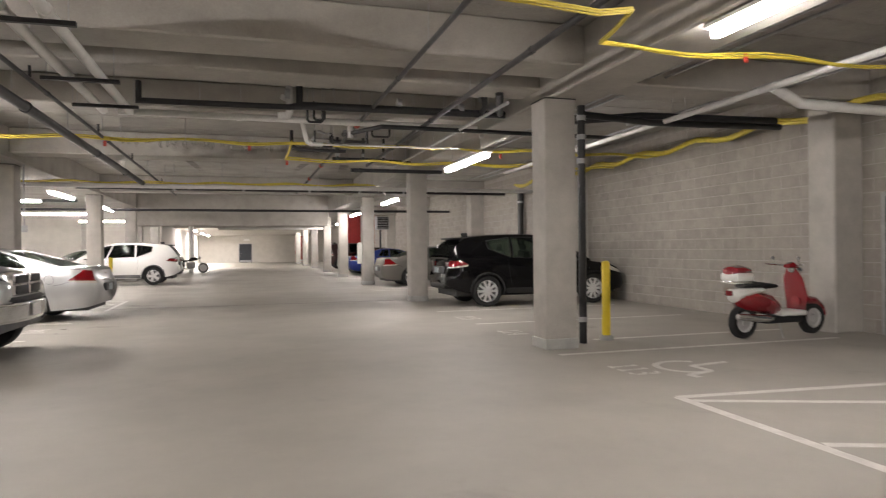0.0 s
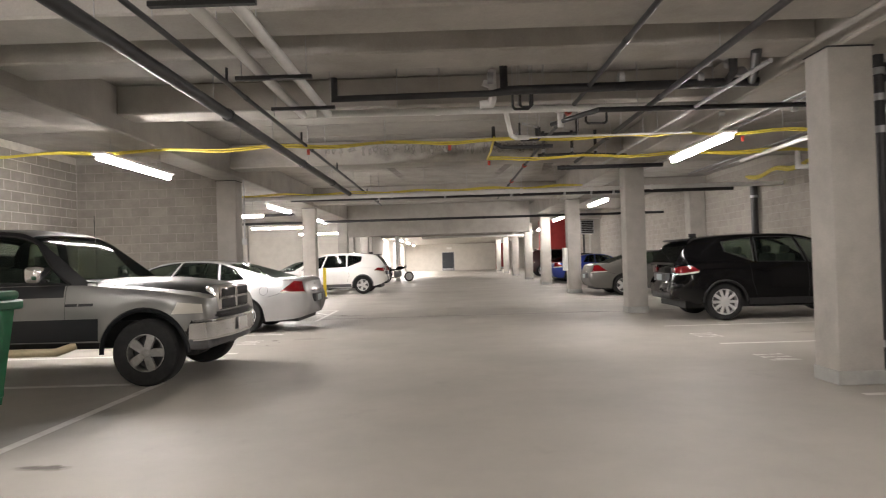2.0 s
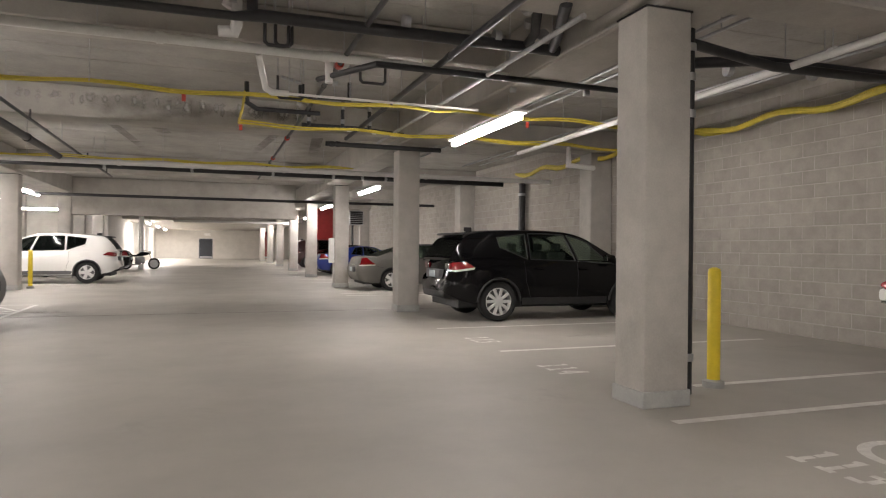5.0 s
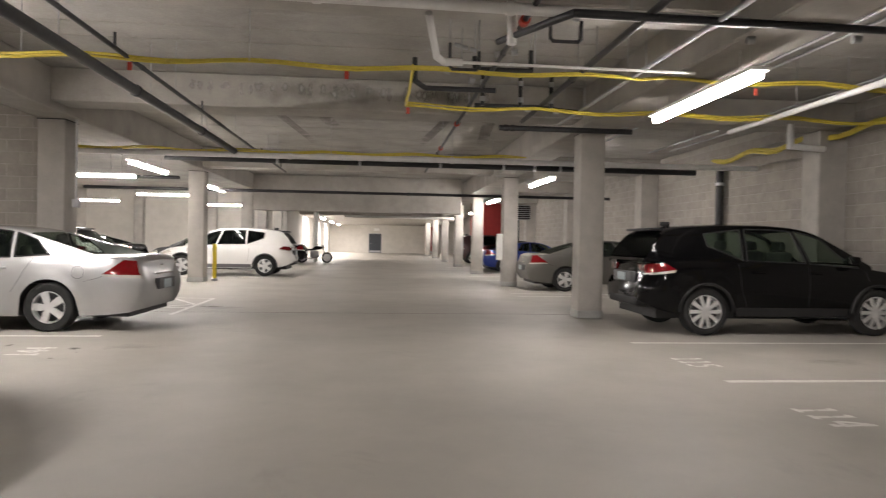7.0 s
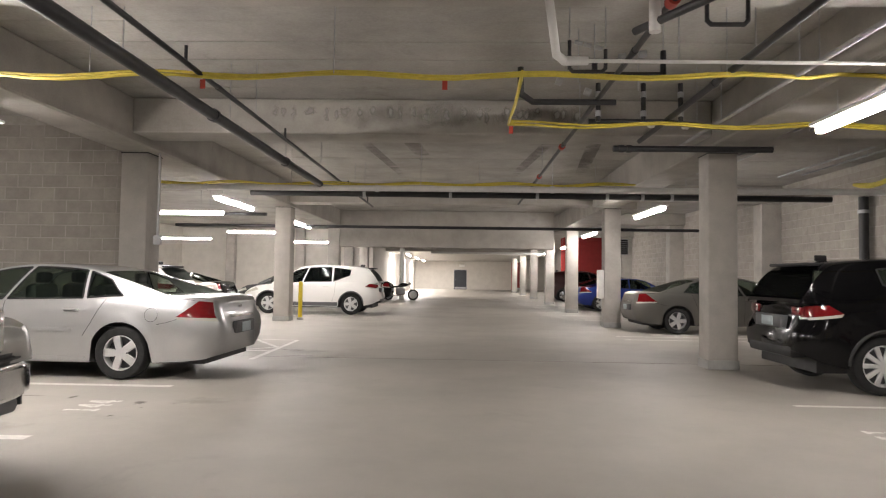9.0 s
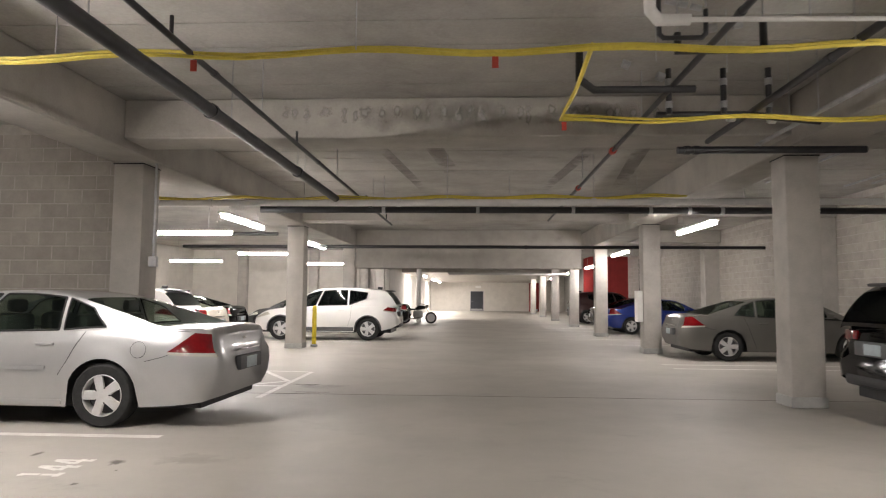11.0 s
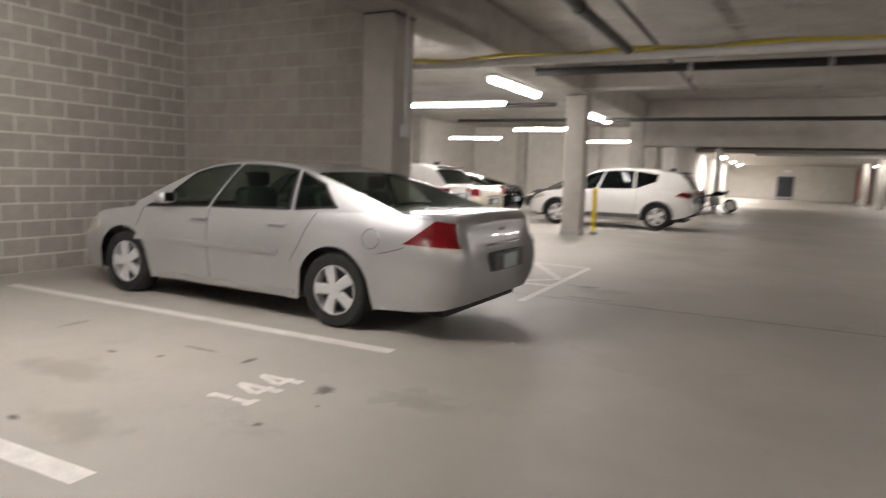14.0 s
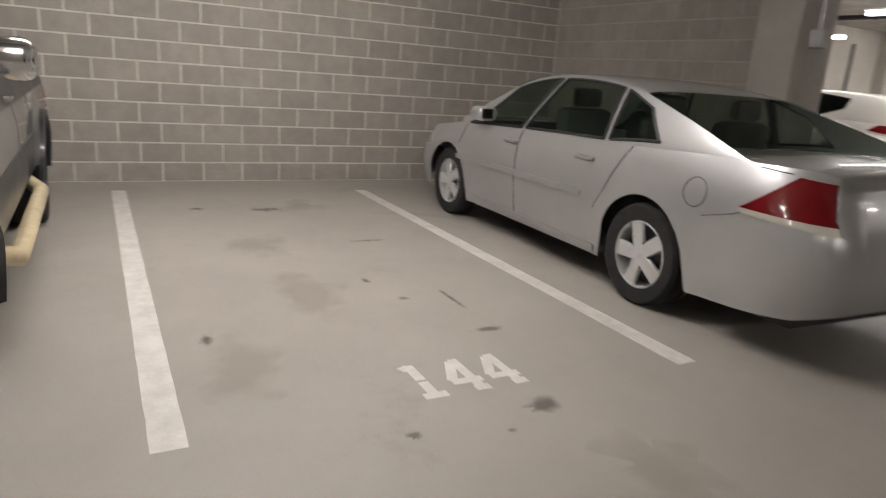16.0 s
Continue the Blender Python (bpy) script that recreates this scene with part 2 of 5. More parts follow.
# ---- structure ----
WALL_L, WALL_R, ALCOVE, DECK_Z = -8.47, 9.35, 17.3, 3.98
SOUTH, NORTH, FAR_L = -7.0, 77.0, -15.7
BW, BH, JOINT = 0.425, 0.2125, 0.016


def structure(name, bm, mat, label, category="wall"):
    return tagged(put(name, bm, mat), label, category, kind="structure")


structure("floor", box((FAR_L - 0.3, SOUTH - 0.3, -0.2), (WALL_R + 0.3, NORTH + 0.3, 0)), FLOOR,
          "sealed grey-beige concrete garage floor with stains", "floor")
structure("wall_left", box((WALL_L - 0.25, SOUTH, 0), (WALL_L - 0.005, ALCOVE + 0.2, DECK_Z)), MORTAR,
          "grey concrete block wall with pale mortar joints")
structure("wall_alcove", box((WALL_L - 0.005, ALCOVE + 0.005, 0), (-5.0, ALCOVE + 0.2, DECK_Z)), DIM_MORTAR,
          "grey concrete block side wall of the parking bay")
structure("wall_right", box((WALL_R + 0.005, SOUTH, 0), (WALL_R + 0.25, NORTH, DECK_Z)), DIM_MORTAR,
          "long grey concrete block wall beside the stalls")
structure("wall_south", box((WALL_L, SOUTH - 0.2, 0), (WALL_R, SOUTH, DECK_Z)), PALE_BLOCK, "plain pale block wall closing the garage")
structure("wall_annex_south", box((FAR_L, ALCOVE, 0), (WALL_L - 0.25, ALCOVE + 0.2, DECK_Z)), PALE_BLOCK, "plain pale block wall of the side bay")
structure("wall_annex_left", box((FAR_L - 0.2, ALCOVE, 0), (FAR_L, 44.0, DECK_Z)), PALE_BLOCK, "pale painted block wall of the side bay")
structure("wall_annex_north", box((FAR_L, 44.0, 0), (-4.6, 44.2, DECK_Z)), PALE_BLOCK, "pale painted block wall behind parked cars")
structure("wall_far_left", box((-4.8, 44.2, 0), (-4.6, NORTH, DECK_Z)), PALE_BLOCK, "pale block wall along the far aisle")
structure("wall_north", box((-4.8, NORTH, 0), (WALL_R, NORTH + 0.2, DECK_Z)), PALE_BLOCK, "brightly lit pale block end wall")
structure("wall_red", box((6.7, 48.0, 0), (WALL_R, 48.2, DECK_Z)), RED_PAINT, "red-painted wall at the end of the stalls")
deck = box((FAR_L - 0.2, SOUTH - 0.2, DECK_Z + 0.012), (WALL_R + 0.2, NORTH + 0.2, DECK_Z + 0.25))
for k in range(138):
    y = SOUTH + k * 0.61
    add_box(deck, (FAR_L - 0.2, y + 0.007, DECK_Z + random.uniform(-0.003, 0.003)), (WALL_R + 0.2, y + 0.603, DECK_Z + 0.02))
structure("ceiling", deck, DECK, "rough board-marked concrete ceiling deck", "ceiling")
# soffit of the low far aisle
structure("ceiling_far", box((-4.6, 50.0, 3.0), (6.7, NORTH, 3.2)), CONCRETE, "lower concrete ceiling over the far aisle", "ceiling")


def beam(name, lo, hi, label="cast concrete ceiling beam with worn edges"):
    return tagged(put(name, box(lo, hi, 0.02), CONCRETE), label, "beam", kind="structure")


beam("girder_3", (4.45, 24.9, 3.3), (5.4, 76.9, DECK_Z - 0.004), "long cast concrete girder over the far columns")
beam("girder_1", (4.18, SOUTH, 3.32), (4.86, 24.9, DECK_Z - 0.004), "long cast concrete girder over the column row")
beam("girder_2", (-5.05, SOUTH, 3.32), (-4.42, 44.0, DECK_Z - 0.004), "long cast concrete girder over the column row")
for k, (y0, y1, z) in enumerate([(-1.0, -0.4, 3.5), (3.2, 3.8, 3.5), (7.35, 8.0, 3.5), (8.6, 9.2, 3.5), (11.2, 11.75, 3.55), (16.1, 16.75, 3.45),
                                 (25.0, 25.6, 3.4), (41.2, 41.8, 2.9)]):
    beam("cross_beam_%d" % (k + 1), (-4.42, y0, z), (4.18, y1, DECK_Z - 0.004))
beam("cross_beam_9", (-4.42, 32.8, 2.5), (4.18, 33.3, DECK_Z - 0.004), "deep concrete drop beam across the aisle")
for k, (y0, y1) in enumerate([(8.0, 8.6), (16.4, 17.0), (24.8, 25.4), (32.8, 33.3), (40.6, 41.2)]):
    beam("bay_beam_%d" % (k + 1), (4.86, y0, 3.5), (WALL_R, y1, DECK_Z - 0.004))


def column(x0, y0, x1, y1, top=3.32, label="square cast concrete column with chipped grey base"):
    ob = empty("column", pose((x0 + x1) / 2, (y0 + y1) / 2, 0), label, "column", "columns along the aisle", "structure")
    a, b = (x1 - x0) / 2, (y1 - y0) / 2
    part("shaft", box((-a, -b, 0), (a, b, top), 0.025, 2), COLUMN, ob)
    part("cap_plate", box((-a - 0.005, -b - 0.005, top - 0.022), (a + 0.005, b + 0.005, top - 0.006)), BLACK_PIPE, ob, "thin dark bearing strip")
    part("plinth", box((-a - 0.012, -b - 0.012, 0), (a + 0.012, b + 0.012, 0.14), 0.008), CURB, ob, "grey painted base band")
    return ob


for x, y in ((4.1, -0.2), (4.06, 8.22), (4.31, 16.62), (4.5, 24.9), (4.62, 32.4), (4.78, 40.3), (4.85, 48.6), (4.9, 56.8), (4.9, 65.0)):
    column(x, y, x + 0.45, y + 0.42)
for y in (25.4, 32.9, 41.0):
    column(-4.92, y, -4.46, y + 0.46)
column(-5.05, 17.0, -4.6, 17.5, label="concrete pilaster closing the block side wall")
for y in (-0.2, 8.15, 16.6, 24.9, 33.0, 41.0):
    ob = structure("pilaster_%d" % (int(y) + 2), box((8.8, y, 0), (WALL_R + 0.004, y + 0.5, 3.5), 0.02), COLUMN, "concrete pilaster on the block wall", "pilaster")
for y in (20.5, 26.0, 31.5, 37.0):
    structure("pilaster_annex_%d" % int(y), box((FAR_L - 0.006, y, 0), (FAR_L + 0.45, y + 0.5, DECK_Z), 0.02), COLUMN, "concrete pilaster on the pale wall", "pilaster")
for x in (-13.0, -9.0, -6.2):
    structure("pilaster_annex_n%d" % int(-x), box((x, 43.6, 0), (x + 0.5, 44.006, DECK_Z), 0.02), COLUMN, "concrete pilaster on the pale wall", "pilaster")

# ---- painted lines ----


def stripe(x0, y0, x1, y1, w=0.1):
    d = Vector((x1 - x0, y1 - y0, 0))
    s = Vector((-d.y, d.x, 0)).normalized() * w / 2
    bm = bmesh.new()
    k = max(2, int(d.length / 0.12))
    rows = []
    for i in range(k + 1):
        p = Vector((x0, y0, 0)) + d * (i / k)
        j = 0.004
        a, b = p + s * (1 + random.uniform(-j, j) / w), p - s * (1 + random.uniform(-j, j) / w)
        rows.append([bm.verts.new((a.x, a.y, 0.004)), bm.verts.new((b.x, b.y, 0.004))])
    for u, v in zip(rows, rows[1:]):
        bm.faces.new((u[0], u[1], v[1], v[0]))
    return tagged(put("stall_line", bm, LINE), "worn white painted stall line on the floor", "floor marking", "stall lines", "structure")


for y, a, b in [(11.735, -7.95, -2.93), (14.24, -7.78, -2.87), (9.35, -8.0, -3.05), (18.0, -3.9, -2.8), (22.6, -8.5, -4.6), (28.0, -8, -3.0), (31.2, -8, -3.0),
                (34, -8, -3), (36.7, -8, -3)]:
    stripe(a, y, b, y, 0.13)
stripe(-3.05, 9.4, -3.1, 5.2, 0.1)
for y in (7.8, 8.86, 11.33, 13.78, 21.3, 23.0 - 0.9, 28.0, 30.5, 33.2, 36.2, 38.9, 44.2):
    stripe(4.18 if y > 9 else (4.03 if y < 8 else 5.1), y, 8.45, y, 0.1)
# striped access aisle beside the accessible stall
stripe(3.96, 5.36, 8.4, 5.0)
stripe(3.96, 5.36, 3.9, 1.2)
for k in range(4):
    stripe(4.0, 5.2 - k * 1.35, 6.6, 4.2 - k * 1.35, 0.09)
# striped corner beside the left bay
stripe(-2.8, 19.93, -2.76, 16.8, 0.09)
stripe(-2.8, 19.93, -4.6, 20.1, 0.09)
stripe(-2.85, 18.6, -3.7, 20.0, 0.09)
stripe(-2.85, 18.6, -4.0, 17.4, 0.09)


STROKES = {
    "1": [((0.3, 0.0), (0.3, 0.47)), ((0.3, 0.52), (0.3, 1.0)), ((0.08, 0.06), (0.54, 0.06)), ((0.1, 0.88), (0.3, 0.95))],
    "4": [((0.44, 0.0), (0.44, 0.26)), ((0.44, 0.36), (0.44, 1.0)), ((0.36, 0.93), (0.04, 0.36)), ((0.0, 0.31), (0.62, 0.31)), ((0.3, 0.06), (0.6, 0.06))],
    "3": [((0.08, 0.94), (0.46, 0.94)), ((0.52, 0.88), (0.5, 0.6)), ((0.18, 0.52), (0.46, 0.52)), ((0.52, 0.46), (0.52, 0.14)), ((0.46, 0.07), (0.06, 0.07))],
    "5": [((0.1, 0.94), (0.56, 0.94)), ((0.13, 0.9), (0.13, 0.58)), ((0.18, 0.56), (0.42, 0.58)), ((0.5, 0.52), (0.5, 0.14)), ((0.42, 0.07), (0.06, 0.07))],
}


def lettering(text, wide, high, m):
    """Stencilled digits out of separate strokes."""
    ob = tagged(new("stall_number"), "white stencilled stall number %s on the floor" % text, "floor marking", kind="structure")
    ob.matrix_basis = m
    step = wide / len(text)
    for k, ch in enumerate(text):
        bm = bmesh.new()
        for n_, (a, b) in enumerate(STROKES[ch]):
            a, b = Vector((k * step + a[0] * step * 1.25, a[1] * high, 0)), Vector((k * step + b[0] * step * 1.25, b[1] * high, 0))
            d = (b - a).normalized()
            s = Vector((-d.y, d.x, 0)) * 0.026
            bm.faces.new([bm.verts.new(v + Vector((0, 0, 0.0004 * n_))) for v in (a + s, b + s, b - s, a - s)])
        part("digit", bm, LINE, ob, smooth=False)
    return ob


lettering("144", 0.61, 0.33, pose(-2.97, 12.75, 0.004, 0, 0, 90))
lettering("115", 0.61, 0.36, pose(4.2, 12.64, 0.004, 0, 0, -90))
lettering("113", 0.61, 0.36, pose(4.16, 6.92, 0.004, 0, 0, -90))
lettering("114", 0.61, 0.36, pose(4.16, 10.3, 0.004, 0, 0, -90))

# ---- lamps ----


def strip_lamp(x, y, z, along="y", length=2.4, watts=1.0, tube_mat=TUBE):
    """A bare fluorescent strip hung on two rods."""
    ob = empty("strip_light", pose(x, y, z, 0, 0, 0 if along == "y" else 90), "lit white fluorescent strip light hung on thin rods", "ceiling light",
               "strip lights")
    h = length / 2
    part("tube", box((-0.045, -h, -0.08), (0.045, h, 0.0), 0.02, 2), tube_mat, ob, "glowing white tube cover")
    part("housing", box((-0.1, -h - 0.02, 0.002), (0.1, h + 0.02, 0.04), 0.006), WHITE, ob)
    for s in (-1, 1):
        top = DECK_Z if not -5.05 < x < -4.42 and not (4.18 < x < 4.86 and y < 24.9) and not (4.45 < x < 5.4 and y > 24.9) else 3.33
        part("rod", tube([(0, s * h * 0.7, 0.045), (0, s * h * 0.7, top - z)], 0.004, 6), STEEL, ob)
    if watts <= 1:
        return ob
    # extra area light added below the strip, only for watts above 1
    lamp = bpy.data.lights.new("strip_glow", "AREA")
    lamp.shape, lamp.size, lamp.size_y = "RECTANGLE", 0.1, length
    lamp.energy, lamp.color = LAMP_WATTS * watts, LAMP_COLOUR
    lo = new("strip_glow", lamp)
    lo.matrix_basis = pose(x, y, z - 0.085, 0, 0, 0 if along == "y" else 90)
    return ob


# the strips at y = -3.8 are unseen, added to light the near end
for x, y, z in ((4.3, -3.8, 3.26), (4.3, 4.05, 3.26), (4.38, 12.4, 3.02), (5.02, 22.4, 2.98), (5.2, 30.9, 2.98), (5.6, 39.2, 2.9), (5.7, 47.0, 2.9), (5.7, 55.5, 2.85), (5.7, 64, 2.85)):
    strip_lamp(x, y, z, watts=0.9 if y < 20 else 0.35, tube_mat=TUBE_DIM if y < 20 else TUBE_FAR)
for y in (-3.8, 4.0, 12.45, 21.5, 27.7, 36.0):
    strip_lamp(-4.72, y, 3.0, watts=0.5, tube_mat=TUBE_BRIGHT if y < 20 else TUBE)
for x, y in ((-7.1, 23.9), (-7.4, 31.7), (-6.9, 39.0), (-12.5, 28.0), (-12.5, 37)):
    strip_lamp(x, y, 3.0, "x")
# added strips with no known lamps here, they brighten the end wall
for y in (54, 63, 72):
    strip_lamp(-3.4, y, 2.9, "y", 2.4, 9.0)

# ---- pipes and cables under the ceiling ----


def pipe(name, pts, r, mat, label, category="pipe", joints=(), hang=(), bracket=None):
    o = Vector(pts[0])
    ob = empty(name, Matrix.Translation(o), label, category)
    loc = [Vector(p) - o for p in pts]
    part("run", tube(loc, r, 12), mat, ob)
    for j in joints:
        a, b = loc[0], loc[-1]
        d = (b - a).normalized()
        p = a + (b - a) * j
        part("coupling", tube([p - d * 0.035, p + d * 0.035], (r[-1] if isinstance(r, list) else r) * 1.22, 12), bracket or mat, ob)
    for j in hang:
        p = loc[0] + (loc[-1] - loc[0]) * j
        part("hanger", tube([p + Vector((0, 0, 0.02)), (p.x, p.y, DECK_Z - o.z)], 0.006, 6), STEEL, ob)
    return ob


pipe("drain_pipe", [(-2.4, -6, 3.22), (-2.34, 19.6, 3.18)], 0.065, BLACK_PIPE, "thick black drain pipe hung along the ceiling", joints=[.3, .45, .62, .78, .9],
     hang=[.3, .4, .5, .6, .7, .8, .9])
sprinkler = pipe("sprinkler_pipe", [(-2.02, -6, 3.3), (-2.02, 25.0, 3.3)], 0.026, BLACK_PIPE, "thin dark sprinkler pipe along the ceiling", joints=[.35, .5, .62, .74, .86],
     hang=[.3, .42, .54, .66, .78, .9])
for y in (8.8, 12.4, 15.8, 21, 24):
    part("sprinkler_head", tube([(0, y + 6, 0), (0, y + 6, 0.16)], 0.016, 8), BLACK_PIPE, sprinkler)
for x in (-1.62, -1.28):
    pipe("white_conduit", [(x, -6, 3.36), (x, 10.25, 3.36), (x, 10.7, 3.36)], 0.055, WHITE_PIPE, "white plastic pipe under the ceiling", joints=[.5, .75], hang=[.6, .8])
for y in (6.6, 8.6, 10.0):
    tagged(put("pipe_bracket", box((-1.86, y - 0.03, 3.26), (-1.06, y + 0.03, 3.302), 0.004), BLACK_PIPE), "dark steel channel carrying two white pipes", "bracket",
           "pipe brackets")
    for x in (-1.8, -1.12):
        pipe("bracket_rod", [(x, y, 3.3), (x, y, DECK_Z)], 0.005, STEEL, "thin threaded hanger rod", "rod")
pipe("white_loop", [(-2.3, 5.0, 3.42), (-0.7, 5.0, 3.42), (-0.7, 5.6, 3.42), (-1.5, 5.6, 3.42)], 0.06, WHITE_PIPE, "bent white plastic pipe loop under the ceiling")
pipe("white_cross_pipe", [(-1.45, 10.8, 3.38), (4.1, 10.95, 3.38)], 0.05, WHITE_PIPE, "white pipe crossing the aisle under the ceiling", joints=[.3, .6], hang=[.2, .5, .8])
pipe("black_cross_pipe", [(-1.05, 9.9, 3.62), (-1.05, 9.9, 3.36), (0.9, 9.9, 3.37), (1.1, 9.9, 3.40), (5.4, 9.9, 3.42)], [0.04, 0.04, 0.04, 0.058, 0.058], BLACK_PIPE, "black cast iron pipe crossing the aisle",
     joints=[.3, .55, .7, .85], hang=[.4, .8], bracket=STEEL)
pipe("black_cross_pipe", [(1.9, 11.6, 3.3), (2.4, 10.7, 3.3), (6.6, 10.7, 3.28)], 0.032, BLACK_PIPE, "black pipe with bends under the ceiling", joints=[.5, .7, .8], bracket=STEEL)
pipe("black_stub", [(1.05, 9.9, DECK_Z), (1.05, 9.9, 3.42)], 0.05, BLACK_PIPE, "black pipe dropping from the ceiling deck")
pipe("black_riser", [(3.05, 8.85, 3.72), (3.6, 8.85, 3.72), (3.68, 8.85, 3.66), (3.7, 8.9, 3.5), (3.95, 9.5, 3.42), (4.1, 9.9, 3.42)], 0.05, BLACK_PIPE,
     "branching black drain pipe with steel clamps", joints=[.1, .45, .8], bracket=STEEL)
pipe("black_riser", [(3.62, 9.3, DECK_Z), (3.62, 9.3, 3.6), (3.75, 9.6, 3.46), (3.8, 9.9, 3.43)], 0.045, BLACK_PIPE, "bent black drain pipe with steel clamps", joints=[.3, .7], bracket=STEEL)
for x, y, z0, w in ((1.18, 10.15, 3.22, 0.22), (1.3, 10.4, 3.3, 0.16), (2.35, 11.3, 3.24, 0.3), (1.5, 12.3, 3.2, 0.32)):
    pipe("valve_loop", [(x, y, z0 + 0.28), (x, y, z0 + 0.03), (x + 0.03, y, z0), (x + w - 0.03, y, z0), (x + w, y, z0 + 0.03), (x + w, y, z0 + 0.2)], 0.017, BLACK_PIPE,
         "small black water pipe loop with steel valve", joints=[.25, .5, .8], hang=[0, 1], bracket=STEEL)
for x, y, z0 in ((0.25, 9.92, 3.36), (1.55, 9.92, 3.4), (2.1, 9.92, 3.4), (2.7, 9.92, 3.4), (3.2, 9.92, 3.4), (1.75, 13.3, 3.4), (2.45, 13.6, 3.4), (3.4, 14.5, 3.28), (3.05, 12.7, 3.3), (-0.7, 12.7, 3.3), (-3.1, 12.7, 3.3)):
    pipe("hanger_rod", [(x, y, z0), (x, y, DECK_Z)], 0.005, STEEL, "thin threaded hanger rod", "rod")
pipe("black_branch", [(5.2, 9.9, 3.36), (6.3, 9.4, 3.4), (8.9, 9.4, 3.44)], 0.06, BLACK_PIPE, "black branch pipe over the stalls", joints=[.3, .6], hang=[.5], bracket=STEEL)
pipe("white_trap", [(0.92, 10.05, 3.7), (0.92, 10.05, 3.34), (0.9, 10.1, 3.29), (0.76, 10.1, 3.28)], 0.05, WHITE_PIPE, "white plastic pipe bend beside the black pipe", joints=[.4], hang=[0])
pipe("white_trap", [(1.2, 11.4, 3.48), (1.32, 11.85, 3.2), (1.4, 11.95, 3.18), (1.6, 11.95, 3.18)], 0.036, WHITE_PIPE, "white plastic pipe bend below the ceiling", hang=[0])
pipe("white_conduit", [(1.6, 11.95, 3.18), (4.15, 12.05, 3.2)], 0.016, WHITE_PIPE, "thin white conduit under the ceiling", hang=[.3, .7])
pipe("white_drop", [(2.0, 11.4, 3.5), (2.0, 11.4, 3.22)], 0.045, WHITE_PIPE, "short white vertical pipe end")
# small black water pipes over the drive lane
pipe("water_pipe", [(1.2, 13.9, 3.75), (1.2, 13.9, 3.45), (1.35, 14.0, 3.38), (2.3, 14.0, 3.38)], 0.035, BLACK_PIPE, "black water pipe with bends", joints=[.4, .7], bracket=STEEL)
pipe("water_pipe", [(1.9, 13.2, 3.6), (1.9, 13.2, 3.45), (2.6, 13.2, 3.45), (2.6, 13.2, 3.7)], 0.03, BLACK_PIPE, "black water pipe with bends", joints=[.4, .7], hang=[0, 1], bracket=STEEL)
pipe("water_pipe", [(2.1, 14.6, 3.3), (3.0, 14.6, 3.3), (3.9, 14.9, 3.3)], 0.035, BLACK_PIPE, "black water pipe with pale clamps", joints=[.2, .45, .7], bracket=WHITE_PIPE)
for x in (2.2, 2.75, 3.2):
    pipe("water_pipe", [(x, 14.5, 3.75), (x, 14.5, 3.28)], 0.03, BLACK_PIPE, "short black vertical water pipe", joints=[.3, .8], bracket=STEEL)
pipe("sprinkler_pipe", [(2.1, -3, 3.42), (2.1, 25, 3.42)], 0.028, BLACK_PIPE, "thin dark sprinkler pipe over the lane", joints=[.25, .4, .55, .7, .85], hang=[.2, .35, .5, .65, .8])
for y in (5.2, 11.3, 16.8, 19.9):
    pipe("red_fitting", [(2.1, y - 0.05, 3.42), (2.1, y + 0.05, 3.42)], 0.05, RED_FIT, "red grooved coupling on the sprinkler pipe", "pipe fitting")
pipe("steel_conduit", [(3.1, -3, 3.35), (3.1, 16.0, 3.35)], 0.035, BLACK_PIPE, "dark steel pipe above the lane", joints=[.5, .7, .85], hang=[.4, .6, .8])
pipe("steel_conduit", [(3.7, 8.6, 3.3), (3.7, 16, 3.3)], 0.025, STEEL, "thin steel conduit beside the girder", hang=[.2, .5, .8])
pipe("black_branch", [(2.7, 15.9, 3.22), (4.95, 15.9, 3.22)], 0.045, BLACK_PIPE, "black branch pipe across the column head", joints=[.05, .1])
pipe("white_main", [(-8.2, 19.65, 3.1), (WALL_R, 19.55, 3.12)], 0.06, WHITE_PIPE, "long white pipe crossing the garage", joints=[.2, .4, .6, .8], hang=[.3, .45, .6, .75])
pipe("black_main", [(-4.4, 21.6, 3.25), (8.9, 21.6, 3.22)], 0.07, BLACK_PIPE, "thick black drain pipe crossing the garage", joints=[.2, .35, .5, .62, .68, .73], hang=[.2, .4, .6],
     bracket=STEEL)
pipe("black_main", [(-9.0, 28.0, 2.95), (8.9, 28.0, 2.95)], 0.05, BLACK_PIPE, "black pipe crossing the garage", joints=[.3, .6])
pipe("black_main", [(-15.0, 25.5, 3.1), (-5.2, 25.5, 3.1)], 0.05, BLACK_PIPE, "black pipe over the side bay", joints=[.3, .6], hang=[.2, .5, .8])
pipe("white_far_pipe", [(-1.5, 48.0, 2.85), (6.0, 48.0, 2.85)], 0.08, WHITE_PIPE, "white pipe at the far aisle", hang=[.2, .8])
for y in (20.9, 33.6):
    pipe("wall_drain", [(9.2, y, 3.2), (9.2, y, 0.0)], 0.1, BLACK_PIPE, "black vertical drain pipe on the block wall", joints=[.1, .6], bracket=STEEL)
pipe("wall_drain", [(-15.4, 35.0, 3.4), (-15.4, 35.0, 0.0)], 0.06, BLACK_PIPE, "black vertical pipe on the pale wall")
pipe("wall_drain", [(8.5, 41.6, 3.4), (8.5, 41.6, 0.0)], 0.06, BLACK_PIPE, "black vertical pipe near the red wall")
pipe("column_drain", [(4.81, 8.62, 3.35), (4.81, 8.62, 0.0)], 0.055, BLACK_PIPE, "black vertical drain pipe beside a column", joints=[.06, .14, .24, .9], bracket=STEEL)
